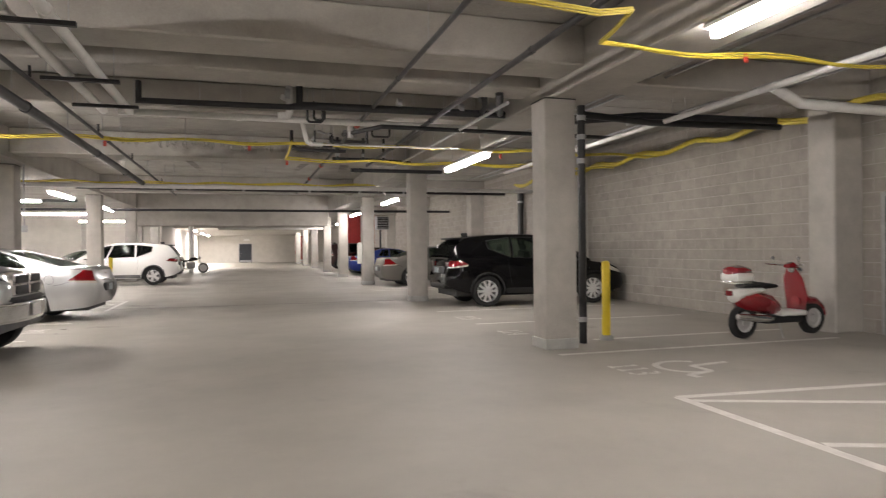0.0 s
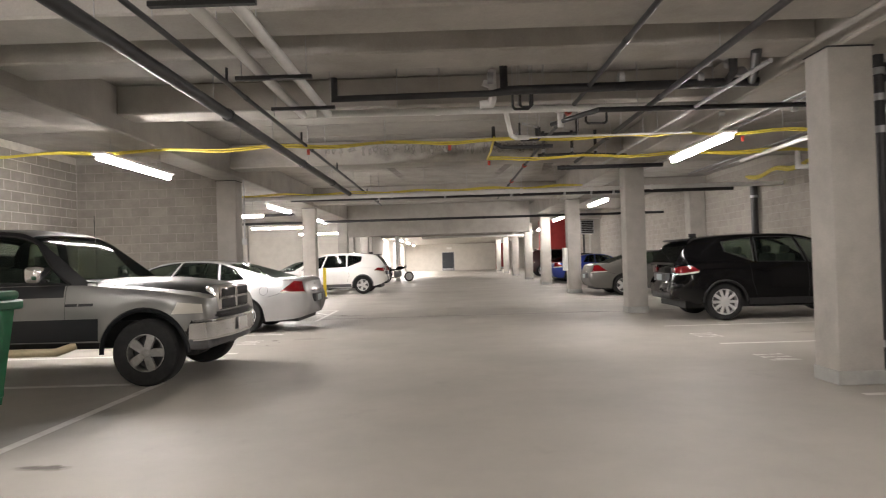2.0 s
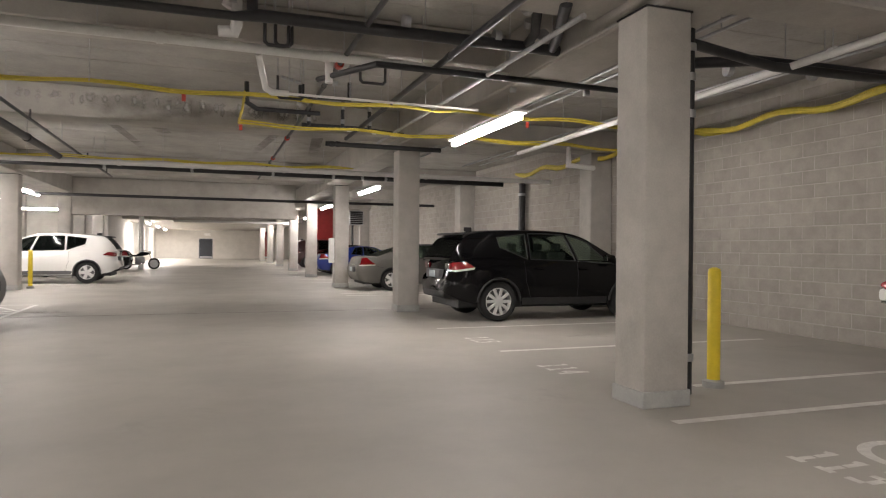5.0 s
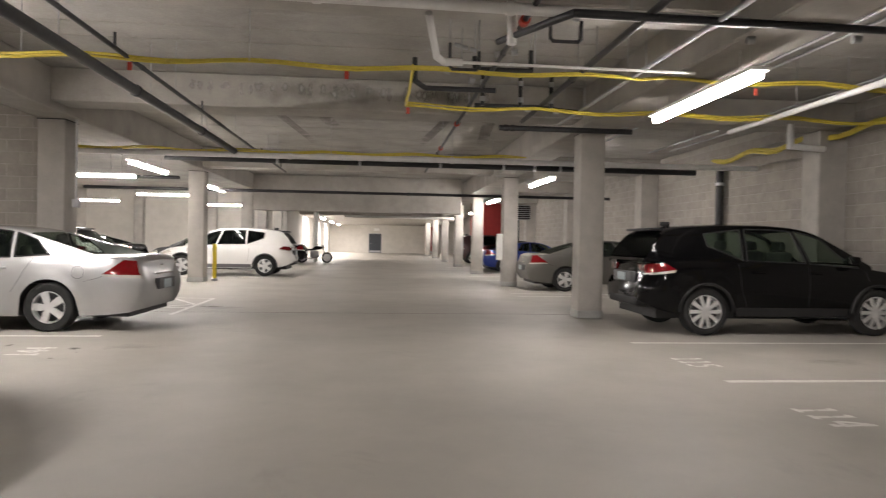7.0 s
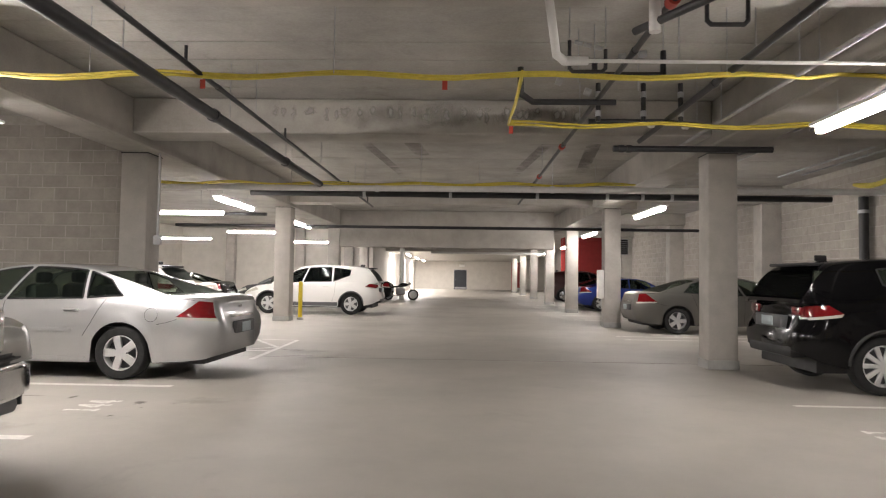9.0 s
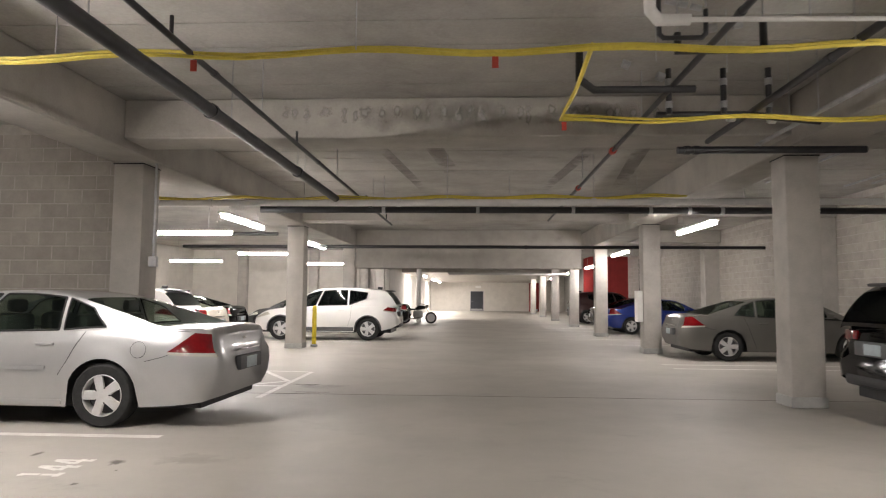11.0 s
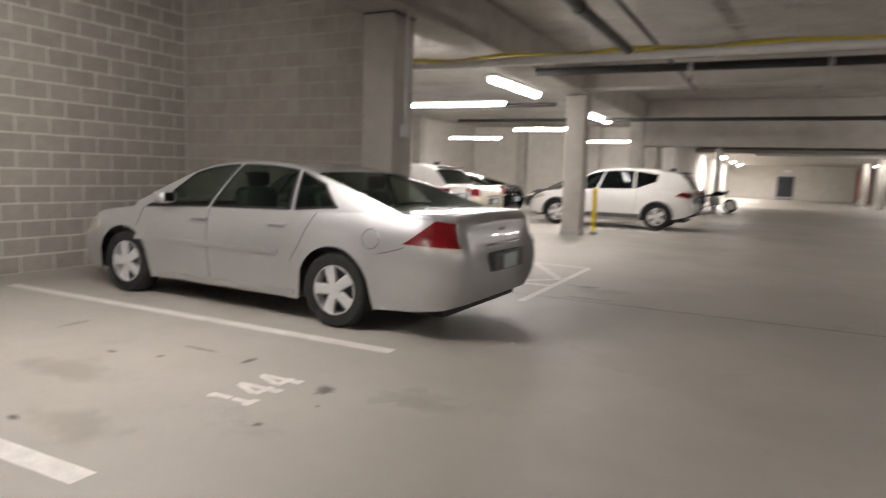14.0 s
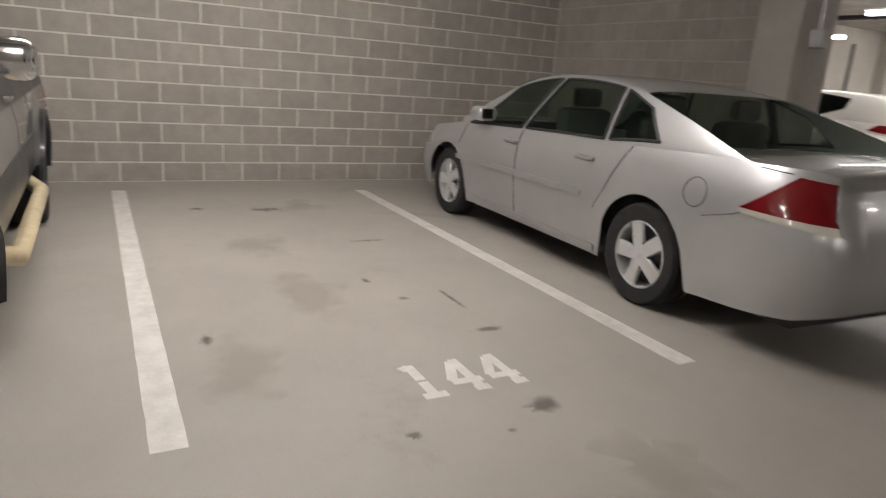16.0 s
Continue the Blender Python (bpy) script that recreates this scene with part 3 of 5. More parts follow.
pipe("column_drain_branch", [(4.81, 8.62, 3.2), (6.2, 9.0, 3.22), (8.6, 9.0, 3.25)], 0.05, BLACK_PIPE, "black branch pipe running to the wall")
pipe("white_duct", [(6.4, -2, 3.35), (6.4, 6.8, 3.25), (6.45, 15.5, 3.2)], 0.04, WHITE_PIPE, "long white pipe over the stalls", joints=[.3, .6], hang=[.3, .6, .9])
pipe("white_duct_branch", [(6.4, 6.8, 3.25), (6.9, 6.9, 3.1), (WALL_R, 6.9, 3.05)], 0.065, WHITE_PIPE, "white branch pipe running to the wall")
for x, z in ((5.5, 3.6), (5.75, 3.62), (7.2, 3.55), (7.7, 3.6)):
    pipe("steel_conduit", [(x, -2, z), (x, 20.5, z)], 0.018, STEEL, "thin steel conduit over the stalls", hang=[.3, .5, .7, .9])
pipe("white_elbow", [(8.1, 16.4, 3.55), (8.1, 16.4, 3.15), (8.75, 16.4, 3.12)], 0.055, WHITE_PIPE, "white plastic pipe elbow at a pilaster")
pipe("white_column_pipe", [(-3.0, 44.6, 3.4), (-3.0, 44.6, 0.0)], 0.14, WHITE, "wide white painted pipe standing on the floor")
pipe("conduit", [(-4.40, 16.98, 3.3), (-4.40, 16.98, 1.95)], 0.018, STEEL, "thin steel conduit on the pilaster edge")
tagged(put("switch_box", box((-4.45, 16.93, 1.8), (-4.33, 16.998, 1.95), 0.008), STEEL), "small steel junction box on the pilaster", "junction box")


def cable(pts, r=0.022, sag=0.05, count=3):
    """A loose bundle of yellow cables, sagging between ties."""
    o = Vector(pts[0])
    ob = empty("cable_bundle", Matrix.Translation(o), "sagging bundle of yellow cables under the ceiling", "cable")
    for c in range(count):
        loc = []
        for a, b in zip(pts, pts[1:]):
            a, b = Vector(a), Vector(b)
            k = max(2, int((b - a).length / 0.3))
            for i in range(k):
                f = i / k
                wob = noise.noise((a + (b - a) * f) * 0.7 + Vector((c * 5, 0, 0))) * 0.035
                s = -sag * math.sin(math.pi * ((f * (b - a).length / 1.9) % 1)) ** 2
                loc.append(a + (b - a) * f - o + Vector((wob, wob + 0.018 * (c - 1), s + wob + 0.025 * (c % 2))))
        loc.append(Vector(pts[-1]) - o)
        part("cable", tube(loc, r * 0.62, 6), CABLE, ob)
    return ob


cable([(-8.2, 12.75, 3.3), (4.1, 12.7, 3.3), (8.9, 12.7, 3.3)])
cable([(1.12, 12.75, 3.32), (1.12, 14.6, 3.27), (8.9, 14.5, 3.26)])
cable([(-8.0, 19.8, 3.22), (4.0, 19.7, 3.24)], count=4)
cable([(9.0, 4, 3.46), (9.0, 20.9, 3.46)], 0.055, 0.12, 5)
cable([(0.3, 5.0, 3.24), (3.3, 5.0, 3.24), (3.45, 5.75, 3.22), (8.9, 5.6, 3.24)], 0.015)
for x, y in ((-2.0, 12.7), (0.35, 12.7), (5.2, 12.7), (1.12, 14.6), (4.9, 14.5), (5.0, 5.7)):
    tagged(put("tape_tag", box((x, y - 0.012, 3.14), (x + 0.05, y - 0.006, 3.23)), RED_FIT), "small red ribbon tag tied to the cables", "tag", "ribbon tags")

# ---- vehicles ----


def wheel(parent, x, y, r, width, spokes, hub, side, wheel_name="wheel", rim_r=None):
    """side: +1 shows its face to +y."""
    w = new(wheel_name)
    w.parent = parent
    w.matrix_basis = pose(x, y, r) @ Matrix.Diagonal((1, side, 1, 1))
    h, q = width / 2, rim_r or r * 0.66
    part("tyre", lathe([(q, -h * 0.9), (r * 0.93, -h), (r, -h * 0.72), (r, h * 0.72), (r * 0.985, h * 0.85), (r * 0.93, h), (r * 0.8, h * 1.02), (q, h * 0.9), (q, -h * 0.9)], 36), RUBBER, w)
    bm = lathe([(q * 0.99, -h * 0.85), (q * 1.005, h * 0.88), (q * 0.95, h * 0.92), (q * 0.92, h * 0.6), (q * 0.92, -h * 0.6)], 36)
    part("rim", bm, hub, w)
    bm = bmesh.new()
    for k in range(spokes):
        a = 2 * math.pi * k / spokes + math.pi / 2
        b = bmesh.new()
        wd = q * (1.25 / spokes)
        poly = [(-wd * 0.8, q * 0.1), (wd * 0.8, q * 0.1), (wd * 0.95, q * 0.97), (-wd * 0.95, q * 0.97)]
        rows = [[b.verts.new((u, z + (0.0 if v > q * 0.5 else 0.012), v)) for u, v in poly] for z in (h * 0.5, h * 0.82)]
        b.faces.new(rows[0])
        b.faces.new(rows[1])
        for i in range(4):
            b.faces.new((rows[0][i], rows[0][(i + 1) % 4], rows[1][(i + 1) % 4], rows[1][i]))
        bmesh.ops.bevel(b, geom=b.edges[:], offset=0.008, segments=1, affect="EDGES")
        bmesh.ops.rotate(b, verts=b.verts, cent=(0, 0, 0), matrix=Matrix.Rotation(a, 3, "Y"))
        me = bpy.data.meshes.new("tmp")
        b.to_mesh(me)
        b.free()
        bm.from_mesh(me)
        bpy.data.meshes.remove(me)
    part("spokes", bm, hub, w)
    part("hub_cap", lathe([(q * 0.26, h * 0.6), (q * 0.26, h * 0.84), (q * 0.2, h * 0.92), (q * 0.05, h * 0.93)], 20), hub, w)
    for k in range(5):
        a = 2 * math.pi * (k + 0.5) / 5 + math.pi / 2
        c, s = q * 0.36 * math.sin(a), q * 0.36 * math.cos(a)
        part("wheel_nut", lathe([(0.011, h * 0.6), (0.011, h * 0.86), (0.006, h * 0.88)], 8), TRIM, w).location = (c, 0, s)
    part("brake_disc", lathe([(q * 0.9, -h * 0.2), (q * 0.9, h * 0.05), (q * 0.2, h * 0.06)], 24), TRIM, w, "dark brake disc behind the spokes")
    return w


class Shell:
    """The painted skin of a car as a function of its length, with openings for wheels and windows."""

    def __init__(self, p):
        self.p = p
        self.L, self.hw = p["L"], p["W"] / 2

    def shoulder(self, x):
        return lerp(self.p["shoulder"], x)

    def roof(self, x):
        pts = self.p["roof"]
        a, b = pts[0][0], pts[-1][0]
        w = max(0.0, min(0.16, x - a, b - x))
        return sum(lerp(pts, x + w * k / 4) for k in range(-4, 5)) / 9

    def low(self, x):
        z = lerp(self.p["sill"], x)
        for xw in self.p["wheels"]:
            R = self.p["arch"]
            d = abs(x - xw)
            if d < R:
                z = max(z, self.p["r"] + math.sqrt(max(0, R * R - d * d)))
        return z

    def plan(self, x):
        L, e = self.L, self.p.get("round", 0.62)
        k = 1.0
        for d, end in ((x, self.p.get("tail_w", 0.70)), (L - x, self.p.get("nose_w", 0.6))):
            if d < e:
                q = 1 - max(0, d) / e
                k *= end + (1 - end) * (1 - q ** 2.4) ** (1 / 2.4)
        return self.hw * k

    def half(self, x, z):
        """Half width at height z on the lower body."""
        s = self.shoulder(x)
        f = max(0.0, min(1.0, (z - 0.2) / max(0.1, s - 0.2)))
        crease = lerp([(0, 0.945), (0.18, 0.975), (0.5, 1.0), (0.75, 0.99), (0.93, 0.955), (1, 0.925)], f)
        flare = 0.0
        for xw in self.p["wheels"]:
            flare = max(flare, self.p.get("flare", 0.018) * max(0, 1 - abs(math.hypot(x - xw, z - self.p["r"]) - self.p["arch"]) / 0.12))
        return self.plan(x) * crease + flare

    def house(self, x, f):
        """A point on the cabin's side: f runs from the belt (0) to the roof rail (1), then to the crown (2)."""
        s, t = self.shoulder(x), self.roof(x)
        wb = self.plan(x) * 0.925
        wr = min(wb, self.p["W"] / 2 * self.p.get("tumble", 0.70))
        hgt = max(0, t - s)
        k = min(1, hgt / 0.3)
        wr = wb + (wr - wb) * min(1, hgt / (self.p["H"] - self.p["belt"]))
        if f <= 1:
            g = f ** 1.25
            return wb + (wr - wb) * (0.35 * f + 0.65 * g), s + hgt * (1 - (1 - f) ** 1.12) * 0.93
        q = (f - 1) * math.pi / 2
        return wr * math.cos(q) ** 0.8 if f < 2 else 0.0, s + hgt * (0.93 + 0.07 * math.sin(q))

    def tip(self, x, z):
        """Leans the ends of the car: bumpers stand out, lid and grille slope back."""
        L = self.L
        e = 0.5
        if x < e:
            return x + lerp(self.p["tail"], z) * (1 - x / e)
        if x > L - e:
            return x - lerp(self.p["nose"], z) * (1 - (L - x) / e)
        return x


def patch(sh, poly, side, off=0.005, kind="body", nx=14, nz=6):
    """A thin plate following the skin inside a four-sided outline of (x, z) or (x, f): bottom-rear, bottom-front, top-front, top-rear."""
    bm = bmesh.new()
    a, b, c, d = [Vector(p) for p in poly]
    outer, inner = [], []
    for o, rows in ((off, outer), (off - 0.012, inner)):
        for j in range(nz + 1):
            row = []
            for i in range(nx + 1):
                u, v = i / nx, j / nz
                p = (a * (1 - u) + b * u) * (1 - v) + (d * (1 - u) + c * u) * v
                if kind == "body":
                    y, z = sh.half(p.x, p.y), p.y
                else:
                    y, z = sh.house(p.x, p.y)
                row.append(bm.verts.new((sh.tip(p.x, z), side * (y + o), z + (o * 0.3 if kind != "body" else 0))))
            rows.append(row)
    for rows in (outer, inner):
        for j in range(nz):
            for i in range(nx):
                bm.faces.new((rows[j][i], rows[j][i + 1], rows[j + 1][i + 1], rows[j + 1][i]))
    ring = lambda r: r[0][:] + [q[-1] for q in r[1:]] + r[-1][-2::-1] + [q[0] for q in r[-2:0:-1]]
    u, v = ring(outer), ring(inner)
    for i in range(len(u)):
        bm.faces.new((u[i], u[(i + 1) % len(u)], v[(i + 1) % len(u)], v[i]))
    return bm


def inside(poly, x, y):
    r = False
    for (x1, y1), (x2, y2) in zip(poly, poly[1:] + poly[:1]):
        if (y1 > y) != (y2 > y) and x < (x2 - x1) * (y - y1) / (y2 - y1) + x1:
            r = not r
    return r


def vehicle(name, p, m, paint, label, category="car", glass=GLASS, rim=ALLOY, lower=None):
    sh = Shell(p)
    L = p["L"]
    ob = empty(name, m, label, category, "parked vehicles")
    n = int(L / 0.045)
    xs = [L * i / n for i in range(n + 1)]
    # painted lower body
    bm = bmesh.new()
    rows = []
    for x in xs:
        s, lo = sh.shoulder(x), sh.low(x)
        lo = min(lo, s - 0.04)
        ring = []
        for k in range(9):
            z = lo + (s - lo) * k / 8
            ring.append((sh.tip(x, z), sh.half(x, z), z))
        crown = p.get("crown", 0.035)
        for k in (1, 2, 3, 4):
            w = ring[8][1] * (1 - (k / 4) ** 1.4)
            z = s + crown * math.sin(math.pi / 2 * k / 4)
            ring.append((sh.tip(x, z), w, z))
        full = [bm.verts.new((a, b, c)) for a, b, c in ring] + [bm.verts.new((a, -b, c)) for a, b, c in ring[-2::-1]]
        rows.append(full)
    open_x = p["cabin"]
    for i in range(n):
        u, v = rows[i], rows[i + 1]
        for j in range(len(u) - 1):
            if open_x[0] < xs[i] < open_x[1] and 8 <= j < len(u) - 9:
                continue
            bm.faces.new((u[j], u[j + 1], v[j + 1], v[j]))
    for r in (rows[0], rows[-1]):
        bm.faces.new(r)
    part("body", bm, paint, ob)
    # underside and wheel wells
    part("underbody", box((0.25, -sh.hw * 0.80, p["under"]), (L - 0.3, sh.hw * 0.80, p["belt"] * 0.62)), DARK, ob, "dark underbody and wheel wells")
    # cabin shell with window openings
    c0, c1 = p["house"]
    k = int((c1 - c0) / 0.024)
    fs = [i / 18 for i in range(19)] + [1.2, 1.4, 1.6, 1.8, 2.0]
    bm = bmesh.new()
    grid = []
    for i in range(k + 1):
        x = c0 + (c1 - c0) * i / k
        ring = []
        for f in fs:
            y, z = sh.house(x, f)
            ring.append((x, y, z))
        grid.append([bm.verts.new(q) for q in ring] + [bm.verts.new((a, -b, c)) for a, b, c in ring[-2::-1]])
    m_ = len(fs)
    win = p["windows"]
    ws, rs = p["screen"], p["rear"]
    for i in range(k):
        x = c0 + (c1 - c0) * (i + 0.5) / k
        for j in range(2 * m_ - 2):
            jj = min(j, 2 * m_ - 3 - j)
            f = (fs[jj] + fs[jj + 1]) / 2
            if f < 1 and any(inside(w, x, f) for w in win):
                continue
            if f > 0.98 and (ws[0] < x < ws[1] or rs[0] < x < rs[1]):
                continue
            bm.faces.new((grid[i][j], grid[i][j + 1], grid[i + 1][j + 1], grid[i + 1][j]))
    part("cabin_shell", bm, p.get("roof_mat", paint), ob)
    for side in (1, -1):
        for w in win:
            pane = part("side_window", patch(sh, w, side, 0.006, "house", 10, 6), glass, ob, "tinted side window")
            cx, cf = sum(q[0] for q in w) / 4, sum(q[1] for q in w) / 4
            for e0, e1 in zip(w, w[1:] + w[:1]):
                pts = []
                for i in range(9):
                    x, f = e0[0] + (e1[0] - e0[0]) * i / 8, e0[1] + (e1[1] - e0[1]) * i / 8
                    y, z = sh.house(x, f)
                    pts.append((x, side * (y + 0.006), z))
                part("seal", tube(pts, 0.011, 5), p.get("seal", DARK), pane)
    # windscreen and rear window
    for nm, (a, b) in (("windscreen", ws), ("rear_window", rs)):
        bm = bmesh.new()
        g = []
        for i in range(11):
            x = a + (b - a) * i / 10
            row = []
            for j in range(13):
                t = -1 + 2 * j / 12
                f = 2 - abs(t) * 1.02
                y, z = sh.house(x, f)
                row.append(bm.verts.new((x, math.copysign(y, t), z + 0.008)))
            g.append(row)
        for i in range(10):
            for j in range(12):
                bm.faces.new((g[i][j], g[i][j + 1], g[i + 1][j + 1], g[i + 1][j]))
        part(nm, bm, glass, ob)
    # cabin inside
    z0 = p["belt"] - 0.45
    part("interior", box((c0 + 0.35, -sh.hw * 0.82, z0), (c1 - 0.5, sh.hw * 0.82, z0 + 0.12)), DARK, ob)
    for x in p["seats"]:
        for s in (-1, 1):
            part("seat", box((x - 0.08, s * 0.38 - 0.24, z0), (x + 0.1, s * 0.38 + 0.24, p["belt"] + 0.2), 0.06, 2), SEAT, ob)
            part("headrest", box((x - 0.06, s * 0.38 - 0.13, p["belt"] + 0.21), (x + 0.04, s * 0.38 + 0.13, p["belt"] + 0.36), 0.04, 2), SEAT, ob)
    # trim
    for side in (1, -1):
        for x, top in p["seams"]:
            bm = bmesh.new()
            pts = [(sh.tip(x + lerp(top, q), z), side * (sh.half(x + lerp(top, q), z) + 0.0005), z) for q, z in
                   [(i / 12, sh.low(x) + 0.08 + (sh.shoulder(x) - sh.low(x) - 0.08) * i / 12) for i in range(13)]]
            part("door_seam", add_tube(bm, pts, 0.0032, 5), DARK, ob)
        for x in p["handles"]:
            z = p["belt"] - 0.11
            y = sh.half(x, z)
            h = part("door_handle", box((x - 0.1, side * y - 0.02, z - 0.016), (x + 0.1, side * y + 0.032, z + 0.016), 0.012, 2)
                     if side > 0 else box((x - 0.1, side * y - 0.032, z - 0.016), (x + 0.1, side * y + 0.02, z + 0.016), 0.012, 2), p.get("handle_mat", paint), ob)
        for z, x0, x1 in p.get("mouldings", []):
            part("side_moulding", patch(sh, [(x0, z - 0.022), (x1, z - 0.022), (x1, z + 0.022), (x0, z + 0.022)], side, 0.014, "body", 24, 2), p.get("mould_mat", paint), ob)
        for z0_, z1_, x0, x1, mat in p.get("bands", []):
            part("lower_cladding", patch(sh, [(x0, z0_), (x1, z0_), (x1, z1_), (x0, z1_)], side, 0.006, "body", 30, 3), mat, ob)
        for poly, mat, nm in p["side_lamps"]:
            part(nm, patch(sh, poly, side, 0.009, "body", 10, 6), mat, ob, "glossy lamp lens")
        if p.get("arch_trim"):
            for xw in p["wheels"]:
                pts = []
                for i in range(19):
                    a = math.pi * (i / 18)
                    x, z = xw + p["arch"] * math.cos(a), p["r"] + p["arch"] * math.sin(a)
                    pts.append((sh.tip(x, z), side * (sh.half(x, z) + 0.004), z))
                part("arch_trim", tube(pts, p["arch_trim"][0], 6), p["arch_trim"][1], ob)
        for line in p.get("side_seams", []):
            pts = []
            for (xa, za), (xb, zb) in zip(line, line[1:]):
                pts += [(xa + (xb - xa) * i / 6, za + (zb - za) * i / 6) for i in range(6)]
            part("panel_gap", tube([(sh.tip(x, z), side * (sh.half(x, z) + 0.0005), z) for x, z in pts + [line[-1]]], 0.003, 5), DARK, ob)
        for x0, x1, z0_, z1_, mat in p.get("emblems", []):
            part("emblem_bar", patch(sh, [(x0, z0_), (x1, z0_), (x1, z1_), (x0, z1_)], side, 0.006, "body", 6, 2), mat, ob)
        if p.get("fuel"):
            fx, fz = p["fuel"]
            fy = sh.half(fx, fz)
            part("fuel_flap", add_tube(bmesh.new(), [(fx + 0.085 * math.cos(a), side * (sh.half(fx + 0.085 * math.cos(a), fz + 0.085 * math.sin(a)) + 0.0005), fz + 0.085 * math.sin(a))
                                                     for a in [2 * math.pi * i / 24 for i in range(25)]], 0.003, 5), DARK, ob)
        for xw in p["wheels"]:
            top = min(p["r"] + p["arch"], sh.shoulder(xw) - 0.03)
            part("wheel_well", box((xw - p["arch"], min(side * 0.3, side * (sh.hw - 0.26)), p["r"] * 0.8), (xw + p["arch"], max(side * 0.3, side * (sh.hw - 0.26)), top), 0.03), DARK, ob)
            wheel(ob, xw, side * (sh.hw - 0.125), p["r"], p.get("tyre_w", 0.215), p.get("spokes", 5), rim, side, rim_r=p.get("rim_r"))
        x, z = p["mirror"]
        y = sh.half(x, z - 0.05)
        mr = part("wing_mirror", box((x - 0.09, min(side * (y - 0.04), side * (y + p.get("mirror_w", 0.17))), z - 0.02),
                                     (x + 0.09, max(side * (y - 0.04), side * (y + p.get("mirror_w", 0.17))), z + p.get("mirror_h", 0.12)), 0.05, 3), p.get("mirror_mat", paint), ob)
        part("mirror_glass", box((x - 0.096, side * (y + p.get("mirror_w", 0.17) / 2) - 0.055, z + 0.005), (x - 0.088, side * (y + p.get("mirror_w", 0.17) / 2) + 0.055, z + 0.09)), CHROME, mr)
    # ends
    for nm, x0, x1, yw, z0_, z1_, mat, bev in p["ends"]:
        part(nm, box((x0, -yw, z0_), (x1, yw, z1_), bev, 2), mat, ob)
    for nm, x0, x1, y0, y1, z0_, z1_, mat in p.get("end_pairs", []):
        for s in (1, -1):
            part(nm, box((x0, min(s * y0, s * y1), z0_), (x1, max(s * y0, s * y1), z1_), 0.012, 2), mat, ob)
    return ob


def sedan(L=5.09, W=1.85, H=1.49, belt=0.98, wheels=(1.20, 4.01), r=0.335, tail_z=1.04, nose_z=0.72, coupe=False):
    k = L / 5.09
    q = lambda v: v * k
    roof = [(q(.60), tail_z - 0.005), (q(1.0), tail_z + 0.135), (q(1.4), H - 0.165), (q(1.75), H - 0.06), (q(2.1), H - 0.012), (q(2.5), H), (q(2.9), H - 0.02), (q(3.2), H - 0.085),
            (q(3.6), H - 0.275), (q(4.0), belt + 0.0)]
    p = dict(L=L, W=W, H=H, belt=belt, wheels=wheels, r=r, arch=r + 0.055, under=0.2,
             shoulder=[(0, tail_z - 0.09), (0.06, tail_z - 0.02), (0.2, tail_z), (q(.9), tail_z - 0.005), (q(1.3), belt + 0.035), (q(2.4), belt), (q(4.0), belt - 0.045),
                       (q(4.5), belt - 0.11), (L - 0.25, nose_z + 0.06), (L, nose_z - 0.06)],
             roof=roof, sill=[(0, 0.31), (0.15, 0.27), (0.5, 0.24), (1, 0.21), (L - 0.8, 0.21), (L - 0.1, 0.25), (L, 0.3)],
             tail=[(0.3, 0.10), (0.45, 0.02), (0.62, 0.0), (0.75, 0.015), (0.82, 0.07), (1.1, 0.13)],
             nose=[(0.25, 0.08), (0.4, 0.0), (0.6, 0.02), (0.8, 0.2), (1.1, 0.4)],
             cabin=(q(1.1), q(3.9)), house=(q(.60), q(4.0)),
             windows=[[(q(2.91), 0.05), (q(3.80), 0.05), (q(3.22), 0.88), (q(2.64), 0.93)],
                      [(q(1.83), 0.05), (q(2.84), 0.05), (q(2.57), 0.93), (q(1.86), 0.92)],
                      [(q(1.30), 0.16), (q(1.77), 0.05), (q(1.80), 0.92), (q(1.50), 0.78)]],
             screen=(q(3.12), q(3.95)), rear=(q(.66), q(1.62)), seats=(q(1.75), q(2.7)),
             seams=[(q(3.90), [(0, 0), (1, -0.05)]), (q(2.84), [(0, 0), (1, 0.03)]), (q(1.66), [(0, 0.12), (0.35, 0.02), (0.7, -0.06), (1, -0.14)])],
             handles=(q(1.95), q(2.97)), mirror=(q(3.46), belt + 0.03), mirror_w=0.16, mirror_h=0.11,
             side_seams=[[(0.50, 0.79), (0.62, 0.745), (0.80, 0.70)], [(0.30, tail_z - 0.03), (0.52, tail_z - 0.02)]],
             side_lamps=[([(0.05, 0.785), (0.56, 0.80), (0.24, 1.0), (0.06, 0.985)], LAMP_RED, "tail_lamp"),
                         ([(0.05, 0.745), (0.54, 0.77), (0.56, 0.80), (0.05, 0.785)], LAMP_CLEAR, "reversing_lens"),
                         ([(L - 0.55, 0.68), (L - 0.06, 0.6), (L - 0.1, 0.68), (L - 0.5, 0.78)], LAMP_CLEAR, "head_lamp")],
             ends=[("plate_recess", -0.012, 0.06, 0.32, 0.56, 0.72, TRIM, 0.01), ("number_plate", -0.02, 0.0, 0.155, 0.57, 0.70, PLATE, 0.004),
                   ("rear_valance", 0.3, 0.55, 0.5, 0.22, 0.3, DARK, 0.03), ("grille", L - 0.12, L - 0.01, 0.5, 0.42, 0.56, DARK, 0.02),
                   ("lid_badge", 0.075, 0.092, 0.05, 0.90, 0.925, CHROME, 0.004), ("lid_strip", 0.03, 0.075, 0.36, 0.775, 0.80, CHROME, 0.006)],
             end_pairs=[])
